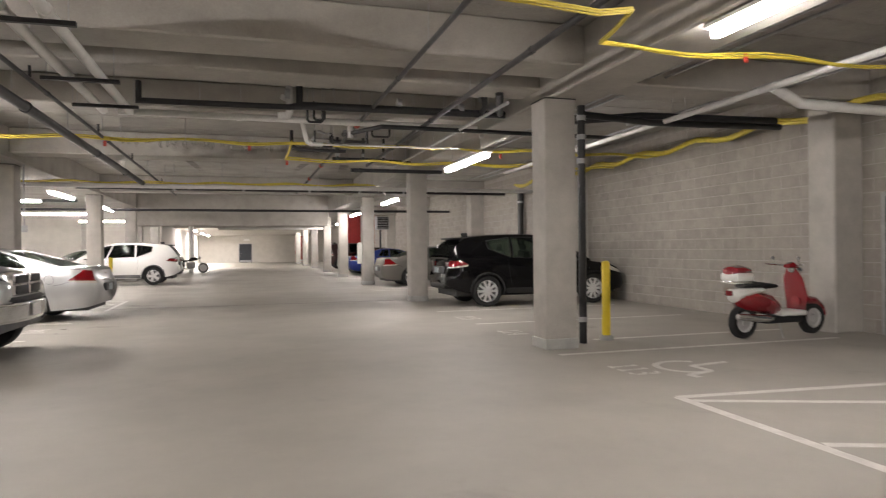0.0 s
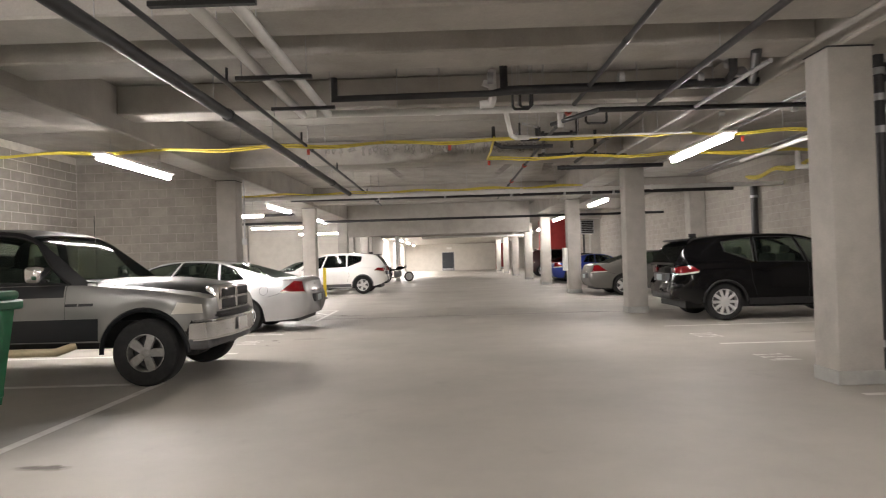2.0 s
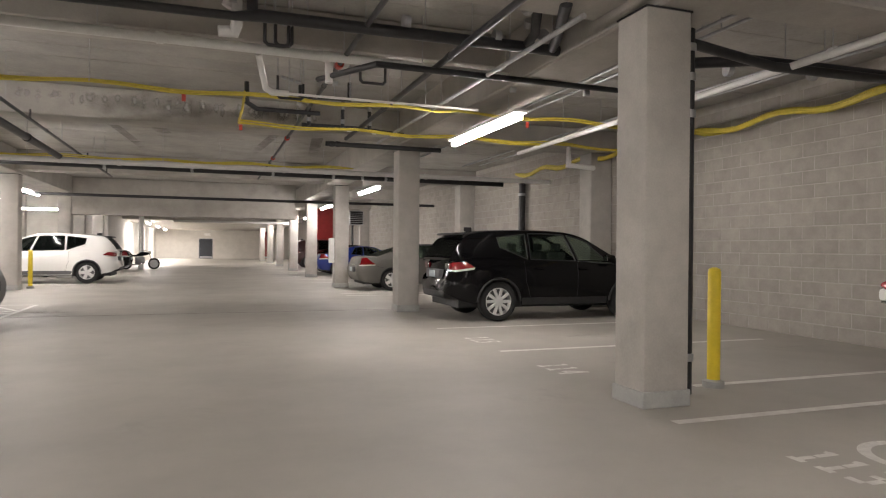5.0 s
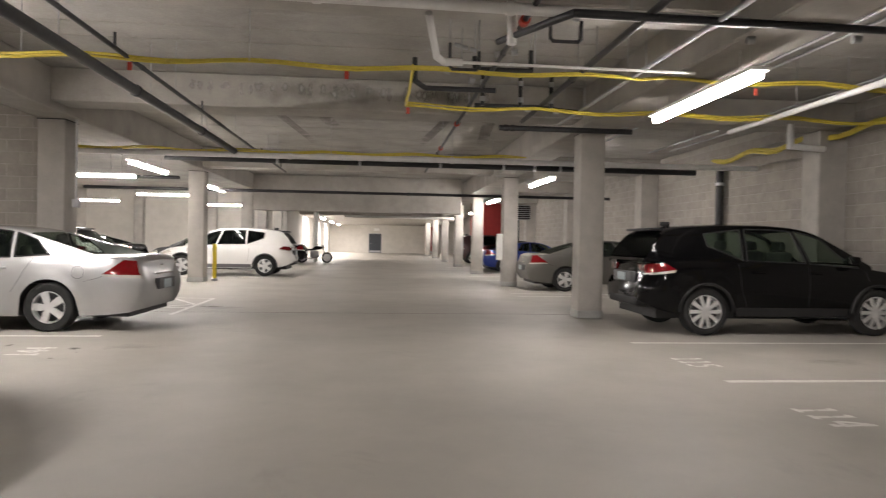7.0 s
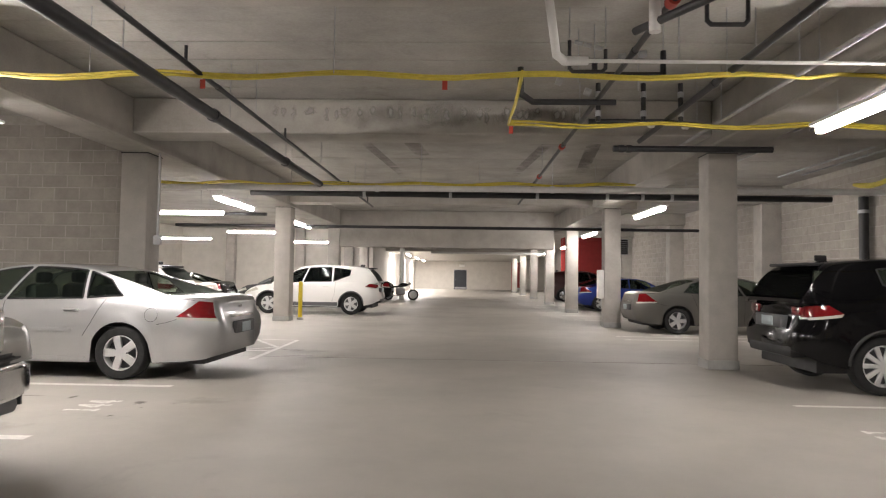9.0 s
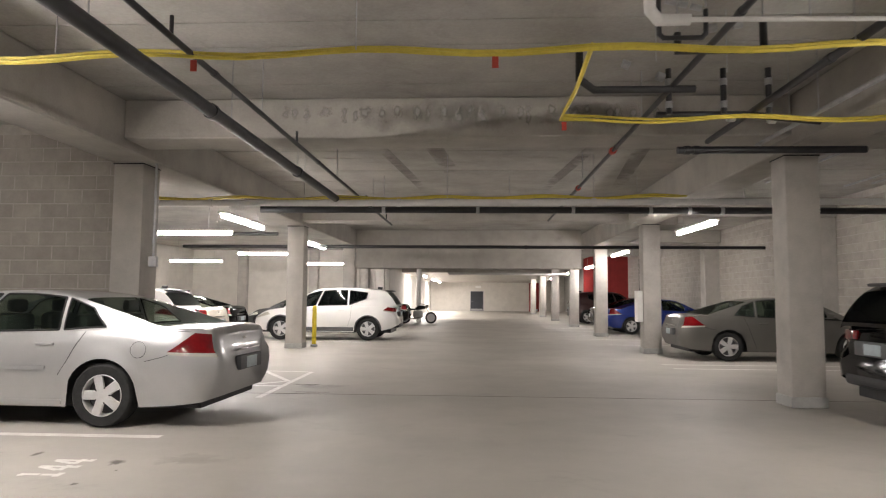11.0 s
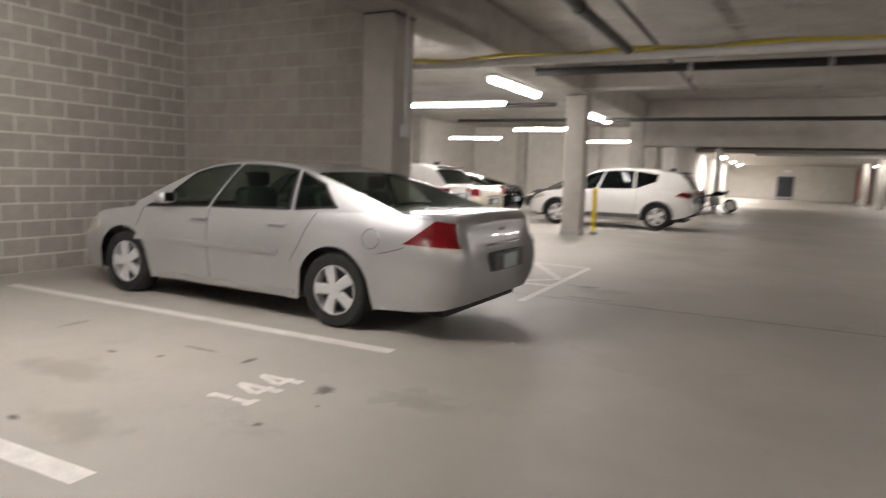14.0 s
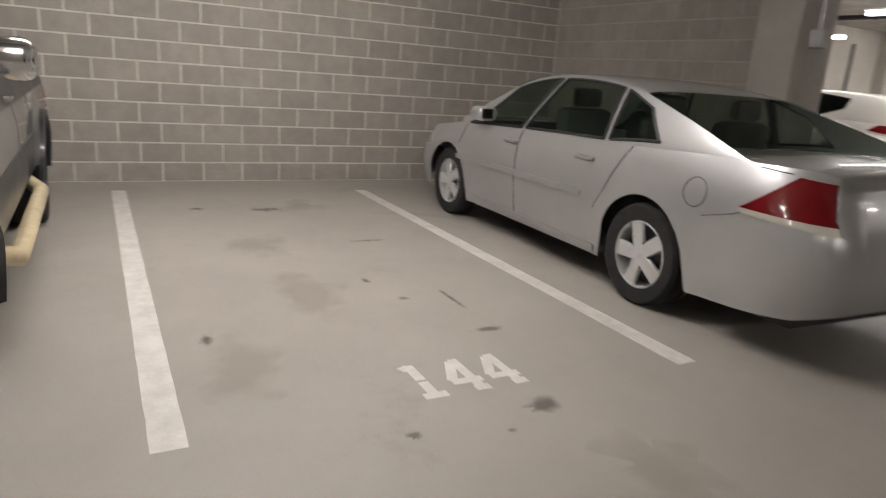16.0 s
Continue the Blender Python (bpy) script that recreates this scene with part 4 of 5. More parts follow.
    if coupe:
        p["windows"] = [[(q(2.45), 0.06), (q(3.78), 0.06), (q(3.22), 0.90), (q(2.45), 0.93)], [(q(1.75), 0.10), (q(2.38), 0.06), (q(2.38), 0.92), (q(2.0), 0.88)]]
        p["handles"] = (q(2.55),)
        p["seams"] = [(q(3.92), [(0, 0), (1, -0.05)]), (q(2.42), [(0, 0), (1, 0.0)])]
    return p


def suv(L=4.63, W=1.84, H=1.68, belt=1.06, wheels=(0.96, 3.67), r=0.355, clad=True):
    k = L / 4.63
    q = lambda v: v * k
    roof = [(q(.05), belt + 0.03), (q(.17), belt + 0.25), (q(.32), H - 0.13), (q(.5), H - 0.07), (q(.8), H - 0.035), (q(1.3), H - 0.008), (q(2.0), H), (q(2.5), H - 0.03), (q(2.8), H - 0.11),
            (q(3.2), H - 0.36), (q(3.62), belt)]
    p = dict(L=L, W=W, H=H, belt=belt, wheels=wheels, r=r, arch=r + 0.06, under=0.24, tumble=0.72,
             shoulder=[(0, belt - 0.03), (0.1, belt + 0.02), (q(.9), belt + 0.04), (q(2.4), belt), (q(3.6), belt - 0.05), (q(4.1), belt - 0.12), (L - 0.22, 0.86), (L, 0.72)],
             roof=roof, sill=[(0, 0.5), (0.2, 0.38), (0.5, 0.32), (1, 0.27), (L - 0.7, 0.27), (L, 0.36)],
             tail=[(0.3, 0.12), (0.45, 0.02), (0.65, 0.0), (0.78, 0.03), (0.85, 0.1), (1.1, 0.12)],
             nose=[(0.25, 0.1), (0.45, 0.0), (0.7, 0.03), (0.9, 0.16), (1.2, 0.4)],
             cabin=(q(.5), q(3.5)), house=(q(.05), q(3.62)),
             windows=[[(q(2.62), 0.06), (q(3.4), 0.06), (q(2.86), 0.86), (q(2.42), 0.90)], [(q(1.62), 0.06), (q(2.55), 0.06), (q(2.36), 0.90), (q(1.62), 0.90)],
                      [(q(1.02), 0.40), (q(1.55), 0.06), (q(1.55), 0.88), (q(.98), 0.76)]],
             screen=(q(2.74), q(3.57)), rear=(q(.08), q(.34)), seats=(q(1.45), q(2.4)),
             seams=[(q(3.55), [(0, 0), (1, -0.06)]), (q(2.56), [(0, 0), (1, 0.03)]), (q(1.5), [(0, 0.12), (0.5, 0), (1, -0.02)])],
             handles=(q(1.78), q(2.7)), mirror=(q(3.25), belt + 0.03),
             side_lamps=[([(0.0, 0.91), (0.50, 0.97), (0.30, 1.07), (0.02, 1.05)], LAMP_RED, "tail_lamp"),
                         ([(0.0, 0.88), (0.46, 0.93), (0.50, 0.97), (0.0, 0.91)], LAMP_CLEAR, "reversing_lens"),
                         ([(L - 0.6, 0.82), (L - 0.06, 0.68), (L - 0.1, 0.76), (L - 0.5, 0.9)], LAMP_CLEAR, "head_lamp")],
             ends=[("plate_recess", -0.002, 0.1, 0.36, 0.76, 0.92, TRIM, 0.012), ("number_plate", -0.012, 0.02, 0.155, 0.78, 0.90, PLATE, 0.004),
                   ("rear_bumper", 0.0, 0.25, 0.60, 0.40, 0.55, DARK, 0.05), ("spoiler", q(.25), q(.5), 0.5, H - 0.125, H - 0.085, DARK, 0.018), ("roof_aerial", q(.62), q(.78), 0.02, H - 0.05, H + 0.03, DARK, 0.018)],
             end_pairs=[("tail_lamp_inner", 0.085, 0.14, 0.46, 0.70, 0.93, 1.04, LAMP_RED)])
    if clad:
        p["bands"] = [(0.29, 0.42, wheels[0] + r + 0.1, wheels[1] - r - 0.1, TRIM)]
        p["arch_trim"] = (0.022, TRIM)
    return p

imp = sedan(L=5.02, H=1.465, wheels=(1.27, 4.06))
imp["fuel"] = (0.88, 0.82)
imp["mouldings"] = [(0.62, 1.9, 3.85), (0.262, 1.72, 3.62)]
vehicle("sedan_car", imp, pose(-2.42, 15.49, 0, 0, 0, 178.4), SILVER, "silver four-door sedan parked nose to the block wall")
rog = suv()
rog.update(spokes=10, rim_r=0.25, arch_trim=(0.022, DARK))
rog["bands"] = [(0.29, 0.42, 1.42, 3.2, DARK)]
vehicle("suv_car", rog, pose(4.64, 15.4, 0), BLACK_CAR, "glossy black compact sport utility car parked nose to wall", glass=GLASS)
vehicle("suv_car", suv(4.77, 1.84, 1.70, 1.07, (0.98, 3.83), 0.365), pose(-2.28, 29.8, 0, 0, 0, 180), WHITE_CAR, "white sport utility car with black windows beside a column", glass=DARK_GLASS)
vehicle("sedan_car", sedan(4.84, 1.83, 1.45, 0.96, (1.07, 3.80), 0.33, 1.02), pose(4.85, 23.95, 0), GREY_CAR, "dark grey four-door sedan parked behind a column")
vehicle("coupe_car", sedan(4.5, 1.78, 1.39, 0.93, (0.95, 3.6), 0.32, 0.98, coupe=True), pose(5.35, 34.9, 0), BLUE_CAR, "bright blue two-door coupe parked beyond the columns")
vehicle("sedan_car", sedan(4.7, 1.8, 1.45, 0.96, (1.0, 3.72), 0.33, 1.0), pose(5.3, 37.7, 0), BLACK_CAR, "black sedan parked beside the blue coupe")
vehicle("suv_car", suv(4.6, 1.85, 1.80, 1.08, (0.95, 3.6), 0.36, False), pose(5.45, 45.8, 0), MAROON, "dark maroon tall sport utility car near the red wall", glass=DARK_GLASS)
vehicle("sedan_car", sedan(4.9, 1.83, 1.45), pose(-7.35, 27.1, 0, 0, 0, 180), CHAMPAGNE, "pale champagne sedan parked in the side bay")
vehicle("sedan_car", sedan(4.9, 1.83, 1.45), pose(-7.75, 29.95, 0, 0, 0, 180), BLACK_CAR, "black sedan with red lamps in the side bay")
vehicle("sedan_car", sedan(4.7, 1.8, 1.44), pose(-4.3, 34.6, 0, 0, 0, 180), CHARCOAL, "dark grey sedan parked at the pale wall")
vehicle("sedan_car", sedan(4.7, 1.8, 1.44), pose(-3.1, 40.9, 0, 0, 0, 180), BLACK_CAR, "black sedan parked behind the white car")
vehicle("suv_car", suv(4.7, 1.86, 1.62, 1.06, (0.98, 3.75), 0.36, False), pose(-7.0, 24.2, 0, 0, 0, 180), WHITE_CAR, "white tall car parked in the side bay", glass=DARK_GLASS)
# a two-tone pick-up truck, nose to the lane
tk = suv(5.63, 2.0, 1.86, 1.18, (1.42, 4.93), 0.38, False)
tk["roof_mat"] = TRUCK_DARK
tk.update(under=0.42, arch=0.49, round=0.35, nose_w=0.80, tail_w=0.92, flare=0.03, tumble=0.76, tyre_w=0.27, rim_r=0.215,
          shoulder=[(0, 1.16), (3.8, 1.17), (4.2, 1.16), (4.9, 1.09), (5.25, 1.04), (5.45, 1.01), (5.63, 0.96)], sill=[(0, 0.6), (0.5, 0.55), (5.38, 0.5), (5.43, 0.73), (5.63, 0.73)],
          roof=[(2.1, 1.18), (2.22, 1.60), (2.4, 1.80), (2.8, 1.86), (3.3, 1.855), (3.55, 1.80), (3.85, 1.55), (4.25, 1.20)], house=(2.1, 4.25), cabin=(2.2, 4.1),
          tail=[(0, 0), (1, 0)], nose=[(0.3, 0.0), (0.7, 0.0), (0.9, 0.02), (1.1, 0.07), (1.3, 0.2)],
          windows=[[(3.0, 0.05), (4.06, 0.05), (3.63, 0.88), (3.0, 0.90)], [(2.35, 0.1), (2.88, 0.05), (2.88, 0.90), (2.5, 0.88)]], screen=(3.56, 4.22), rear=(2.12, 2.36),
          seats=(2.95,), seams=[(4.02, [(0, 0), (1, 0)]), (2.95, [(0, 0), (1, 0)]), (2.05, [(0, 0), (1, 0)])], handles=(3.1,), mirror=(3.75, 1.22), mirror_w=0.24, mirror_h=0.17,
          mirror_mat=CHROME, bands=[(0.53, 0.78, 2.02, 4.40, TRUCK_DARK), (0.62, 0.78, 0.05, 0.88, TRUCK_DARK), (1.03, 1.165, 2.06, 4.0, TRUCK_DARK), (1.03, 1.155, 0.05, 2.04, TRUCK_DARK)],
          emblems=[(4.02, 4.16, 0.925, 0.955, DARK), (4.18, 4.34, 0.925, 0.955, DARK)], arch_trim=(0.028, TRUCK_DARK),
          side_lamps=[([(5.24, 0.81), (5.57, 0.81), (5.56, 0.91), (5.30, 0.94)], LAMP_CLEAR, "head_lamp"), ([(0.0, 0.8), (0.12, 0.8), (0.12, 1.12), (0.0, 1.12)], LAMP_RED, "tail_lamp")],
          ends=[("grille_surround", 5.45, 5.63, 0.56, 0.80, 1.10, CHROME, 0.035), ("grille_upper", 5.61, 5.645, 0.48, 0.965, 1.065, DARK, 0.01), ("grille_lower", 5.61, 5.645, 0.48, 0.83, 0.935, DARK, 0.01),
                ("grille_bar", 5.61, 5.655, 0.03, 0.82, 1.08, CHROME, 0.01),
                ("air_dam", 5.2, 5.58, 0.80, 0.37, 0.50, TRIM, 0.05), ("number_plate", 5.715, 5.735, 0.155, 0.54, 0.69, WHITE, 0.004)], end_pairs=[])
truck = vehicle("pickup_truck", tk, pose(-8.07, 10.18, 0), PEWTER, "silver and charcoal two-tone pick-up truck with chrome bumper", "truck", rim=DULL_ALLOY)
for s in (1, -1):
    part("running_board", tube([(4.1, s * 0.92, 0.48), (3.95, s * 1.04, 0.42), (2.3, s * 1.04, 0.42), (2.1, s * 0.92, 0.48)], 0.045, 10), CREAM, truck, "cream tubular side step")
def bumper_bar(z0, z1, grow):
    """A bar that wraps round the truck's nose."""
    outer = [(5.42, 0.985), (5.50, 0.96), (5.60, 0.86), (5.67, 0.66), (5.70, 0.35)]
    inner = [(5.58, 0.35), (5.55, 0.64), (5.49, 0.79), (5.44, 0.87), (5.42, 0.91)]
    outer = [(x + grow, y + grow * 0.6) for x, y in outer]
    ring = outer + [(x, -y) for x, y in outer[::-1]] + [(x, -y) for x, y in inner[::-1]] + inner
    bar = prism(ring, z0, z1)
    bmesh.ops.bevel(bar, geom=[e for e in bar.edges if abs(e.verts[0].co.z - e.verts[1].co.z) < 1e-4], offset=0.03, segments=3, affect="EDGES")
    return bar


part("front_bumper", bumper_bar(0.49, 0.725, 0.0), CHROME, truck, "worn chrome front bumper")
part("bumper_pad", bumper_bar(0.727, 0.80, -0.02), DARK, truck, "black rubber bumper top pad")
tsh = Shell(tk)
bm = bmesh.new()
rows = []
for i in range(25):
    x = 4.28 + 1.27 * i / 24
    row = []
    for j in range(17):
        t = -1 + 2 * j / 16
        w = tsh.half(x, tsh.shoulder(x)) * (0.86 - 0.20 * i / 24)
        base = tsh.shoulder(x) + 0.012
        crown = lerp([(4.28, 1.225), (4.8, 1.215), (5.2, 1.175), (5.4, 1.14), (5.5, 1.10), (5.55, 1.04)], x)
        row.append(bm.verts.new((x, w * t, base + max(0.0, crown - base) * (1 - abs(t) ** 5))))
    rows.append(row)
for u, v in zip(rows, rows[1:]):
    for j in range(16):
        bm.faces.new((u[j], u[j + 1], v[j + 1], v[j]))
part("hood", bm, TRUCK_DARK, truck, "dark bonnet panel")
part("radio_aerial", tube([(4.35, -0.9, 1.15), (4.33, -0.9, 1.95)], 0.004, 6), DARK, truck)

# ---- green waste bin ----
bin_ = empty("waste_bin", pose(-4.3, 6.72, 0), "dark green steel waste bin on casters beside the truck", "waste bin")
part("body", prism([(-0.8, 0.2), (0.72, 0.2), (0.85, 1.05), (-0.85, 1.05)], -0.72, 0.72, "y"), GREEN, bin_, smooth=False)
part("rim", box((-0.9, -0.77, 1.02), (0.9, 0.77, 1.10), 0.015), GREEN, bin_)
part("lid", box((-0.88, -0.75, 1.10), (0.88, 0.75, 1.18), 0.03, 2), GREEN, bin_, "hinged green lid")
for y in (-0.5, 0, 0.5):
    part("rib", box((0.74, y - 0.04, 0.3), (0.87, y + 0.04, 1.03), 0.01), GREEN, bin_)
for x in (-0.6, 0.6):
    for y in (-0.55, 0.55):
        part("caster", lathe([(0.02, -0.03), (0.09, -0.03), (0.1, 0), (0.09, 0.03), (0.02, 0.03)], 16), RUBBER, bin_).location = (x, y, 0.1)
        part("caster_fork", box((x - 0.05, y - 0.05, 0.1), (x + 0.05, y + 0.05, 0.21), 0.01), STEEL, bin_)

# ---- bollards ----


def bollard(x, y):
    ob = empty("bollard", pose(x, y, 0), "yellow painted steel bollard on the floor", "bollard", "bollards")
    part("post", lathe([(0.06, 0.0), (0.06, 1.1), (0.052, 1.13), (0.02, 1.145)], 20, "Z"), YELLOW, ob)
    part("foot", lathe([(0.1, 0.0), (0.1, 0.06), (0.062, 0.075)], 20, "Z"), CURB, ob, "grey concrete foot")


bollard(5.27, 8.78)
bollard(-4.3, 26.1)

# ---- motor scooter and motorcycle ----
sc = empty("motor_scooter", pose(7.85, 8.28, 0, 0, 0, 4), "red and white motor scooter with rear top box", "scooter")
for x in (-0.68, 0.66):
    w = new("wheel")
    w.parent = sc
    w.location = (x, 0, 0.24)
    part("tyre", lathe([(0.15, 0.0), (0.15, -0.05), (0.21, -0.06), (0.24, -0.03), (0.24, 0.03), (0.21, 0.06), (0.15, 0.05), (0.15, 0.0)], 28), RUBBER, w)
    part("rim", lathe([(0.03, -0.06), (0.05, -0.055), (0.06, -0.03), (0.12, -0.025), (0.152, -0.048), (0.152, 0.048), (0.12, 0.025), (0.06, 0.03), (0.05, 0.055), (0.03, 0.06)], 24), ALLOY, w)


def loft(rings):
    bm = bmesh.new()
    rows = [[bm.verts.new(v) for v in r] for r in rings]
    k = len(rows[0])
    for u, v in zip(rows, rows[1:]):
        for j in range(k):
            bm.faces.new((u[j], u[(j + 1) % k], v[(j + 1) % k], v[j]))
    bm.faces.new(rows[0])
    bm.faces.new(rows[-1])
    return bm


def egg(x, z, wy, wz, n=14, lean=0.0):
    return [(x + lean * math.sin(2 * math.pi * j / n), wy * math.cos(2 * math.pi * j / n), z + wz * math.sin(2 * math.pi * j / n)) for j in range(n)]


part("rear_cowl", loft([egg(-0.85, 0.62, 0.05, 0.05), egg(-0.75, 0.57, 0.15, 0.14), egg(-0.5, 0.52, 0.19, 0.17), egg(-0.22, 0.48, 0.17, 0.16), egg(-0.05, 0.42, 0.1, 0.1)]), RED_GLOSS, sc)
part("tail_cowl", loft([egg(-0.93, 0.66, 0.03, 0.06), egg(-0.85, 0.62, 0.12, 0.1), egg(-0.7, 0.66, 0.16, 0.07), egg(-0.4, 0.70, 0.15, 0.04)]), WHITE, sc, "white tail cowl")
part("saddle", loft([egg(-0.72, 0.76, 0.1, 0.03), egg(-0.55, 0.78, 0.14, 0.05), egg(-0.3, 0.75, 0.13, 0.05), egg(-0.08, 0.74, 0.08, 0.03)]), DARK, sc, "black padded saddle")
part("top_box", box((-0.93, -0.17, 0.83), (-0.62, 0.17, 0.95), 0.035, 2), WHITE, sc, "white lower half of top box")
part("top_box_lid", loft([egg(-0.94, 0.96, 0.1, 0.03), egg(-0.9, 0.98, 0.16, 0.06), egg(-0.78, 0.99, 0.175, 0.075), egg(-0.66, 0.98, 0.16, 0.06), egg(-0.61, 0.96, 0.1, 0.03)]), RED_GLOSS, sc, "red domed lid")
part("rack", tube([(-0.6, 0.1, 0.8), (-0.95, 0.1, 0.82), (-0.95, -0.1, 0.82), (-0.6, -0.1, 0.8)], 0.012, 8), CHROME, sc)
part("footboard", box((-0.1, -0.17, 0.3), (0.4, 0.17, 0.38), 0.03, 2), WHITE, sc)
part("belly", box((-0.35, -0.13, 0.2), (0.35, 0.13, 0.31), 0.03, 2), DARK, sc)
part("leg_shield", loft([egg(0.36, 0.36, 0.16, 0.05), egg(0.36, 0.6, 0.2, 0.05), egg(0.3, 0.85, 0.17, 0.05), egg(0.27, 0.98, 0.09, 0.03)]), RED_GLOSS, sc)
part("front_mudguard", loft([egg(0.34, 0.5, 0.08, 0.08), egg(0.5, 0.52, 0.11, 0.07), egg(0.7, 0.5, 0.1, 0.06), egg(0.88, 0.40, 0.05, 0.05), egg(0.95, 0.3, 0.02, 0.04)]), RED_GLOSS, sc)
part("fork", tube([(0.66, 0.075, 0.24), (0.42, 0.06, 0.6), (0.28, 0.0, 1.0)], 0.02, 8), CHROME, sc)
part("handlebar", tube([(0.12, 0.33, 1.06), (0.26, 0.15, 1.04), (0.28, 0, 1.02), (0.26, -0.15, 1.04), (0.12, -0.33, 1.06)], 0.014, 8), CHROME, sc)
part("head_lamp", loft([egg(0.26, 0.99, 0.06, 0.06), egg(0.34, 0.98, 0.08, 0.075), egg(0.42, 0.97, 0.07, 0.065)]), CHROME, sc)
part("instrument_cowl", loft([egg(0.18, 1.03, 0.06, 0.03), egg(0.26, 1.04, 0.1, 0.05), egg(0.36, 1.0, 0.06, 0.04)]), RED_GLOSS, sc)
for s in (1, -1):
    part("mirror_stalk", tube([(0.2, s * 0.2, 1.05), (0.16, s * 0.22, 1.13)], 0.006, 6), CHROME, sc)
    part("mirror", lathe([(0.01, -0.008), (0.05, -0.006), (0.05, 0.006), (0.01, 0.008)], 16), CHROME, sc).matrix_basis = pose(0.15, s * 0.225, 1.15, 0, 0, 90) @ Matrix.Scale(0.6, 4)
part("exhaust", loft([egg(-0.9, 0.33, 0.045, 0.045), egg(-0.7, 0.31, 0.055, 0.055), egg(-0.35, 0.28, 0.05, 0.05), egg(-0.25, 0.28, 0.02, 0.02)]), CHROME, sc).location = (0, -0.14, 0)
part("tail_lamp", box((-0.955, -0.06, 0.62), (-0.9, 0.06, 0.7), 0.02, 2), LAMP_RED, sc)
part("stand", tube([(-0.1, -0.1, 0.22), (-0.12, -0.2, 0.0)], 0.012, 6), STEEL, sc)

mc = empty("motorcycle", pose(-2.9, 43.0, 0, 0, 0, 10), "dark motorcycle parked at the far bay", "motorcycle")
for x in (-0.7, 0.7):
    w = new("wheel")
    w.parent = mc
    w.location = (x, 0, 0.31)
    part("tyre", lathe([(0.22, 0.0), (0.22, -0.05), (0.29, -0.055), (0.31, 0.0), (0.29, 0.055), (0.22, 0.05), (0.22, 0.0)], 28), RUBBER, w)
    part("rim", lathe([(0.235, -0.02), (0.235, 0.02), (0.2, 0.02)], 24), ALLOY, w)
part("tank", loft([egg(-0.15, 0.78, 0.08, 0.06), egg(0.05, 0.84, 0.15, 0.12), egg(0.3, 0.86, 0.12, 0.1), egg(0.4, 0.84, 0.05, 0.05)]), BLACK_CAR, mc)
part("saddle", loft([egg(-0.75, 0.8, 0.08, 0.04), egg(-0.5, 0.76, 0.14, 0.06), egg(-0.15, 0.74, 0.1, 0.05)]), DARK, mc)
part("engine", box((-0.25, -0.16, 0.3), (0.25, 0.16, 0.68), 0.05, 2), STEEL, mc)
part("fork", tube([(0.7, 0.07, 0.31), (0.4, 0.06, 0.95)], 0.025, 8), CHROME, mc)
part("handlebar", tube([(0.15, 0.36, 1.05), (0.35, 0.12, 1.0), (0.35, -0.12, 1.0), (0.15, -0.36, 1.05)], 0.016, 8), CHROME, mc)
part("head_lamp", loft([egg(0.4, 0.92, 0.05, 0.05), egg(0.48, 0.92, 0.09, 0.09), egg(0.55, 0.92, 0.08, 0.08)]), CHROME, mc)
part("exhaust", tube([(0.2, -0.17, 0.35), (-0.2, -0.19, 0.25), (-0.85, -0.2, 0.32)], 0.04, 10), CHROME, mc)

# ---- doors and fittings ----


def steel_door(name, m, w, h, label, mat=DOOR):
    ob = tagged(new(name), label, "door", kind="structure")
    ob.matrix_basis = m
    part("door_leaf", box((-w / 2, -0.03, 0.01), (w / 2, 0.0, h), 0.006), mat, ob)
    for a, b in (((-w / 2 - 0.06, -0.05, 0), (-w / 2 - 0.002, 0.02, h + 0.06)), ((w / 2 + 0.002, -0.05, 0), (w / 2 + 0.06, 0.02, h + 0.06)), ((-w / 2, -0.05, h + 0.002), (w / 2, 0.02, h + 0.06))):
        part("door_frame", box(a, b, 0.004), STEEL if mat is not RED_PAINT else mat, ob)
    part("door_handle", tube([(-w / 2 + 0.08, -0.03, 1.0), (-w / 2 + 0.08, -0.08, 1.0), (-w / 2 + 0.2, -0.08, 1.0)], 0.012, 8), STEEL, ob)
    part("kick_plate", box((-w / 2 + 0.05, -0.036, 0.05), (w / 2 - 0.05, -0.032, 0.25)), STEEL, ob)
    return ob


steel_door("door_1", pose(0.25, NORTH - 0.01, 0), 1.3, 2.05, "dark grey steel door in the end wall")
steel_door("door_2", pose(6.2, NORTH - 0.01, 0), 0.9, 2.9, "tall red painted steel door in the end wall", RED_PAINT)
steel_door("door_3", pose(WALL_R - 0.01, 7.25, 0, 0, 0, -90), 1.0, 2.05, "dark blue-grey steel door in the block wall")
sign = tagged(put("exit_sign", box((0.1, NORTH - 0.06, 2.4), (0.7, NORTH - 0.01, 2.65), 0.01), WHITE), "small white sign box above the door", "sign")
heater = empty("unit_heater", pose(7.4, 35.5, 2.75), "dark square unit heater hung under the ceiling", "heater")
part("case", box((-0.35, -0.2, -0.35), (0.35, 0.25, 0.35), 0.03, 2), STEEL, heater)
for k in range(7):
    part("louvre", box((-0.3, -0.235, -0.3 + k * 0.09), (0.3, -0.205, -0.24 + k * 0.09), 0.005), DARK, heater)
part("hanger", tube([(0, 0, 0.34), (0, 0, DECK_Z - 2.75)], 0.01, 6), STEEL, heater)
tagged(put("panel_box", box((4.36, 24.96, 0.8), (4.497, 25.28, 1.6), 0.01), WHITE), "white metal panel box mounted on a column", "panel box")

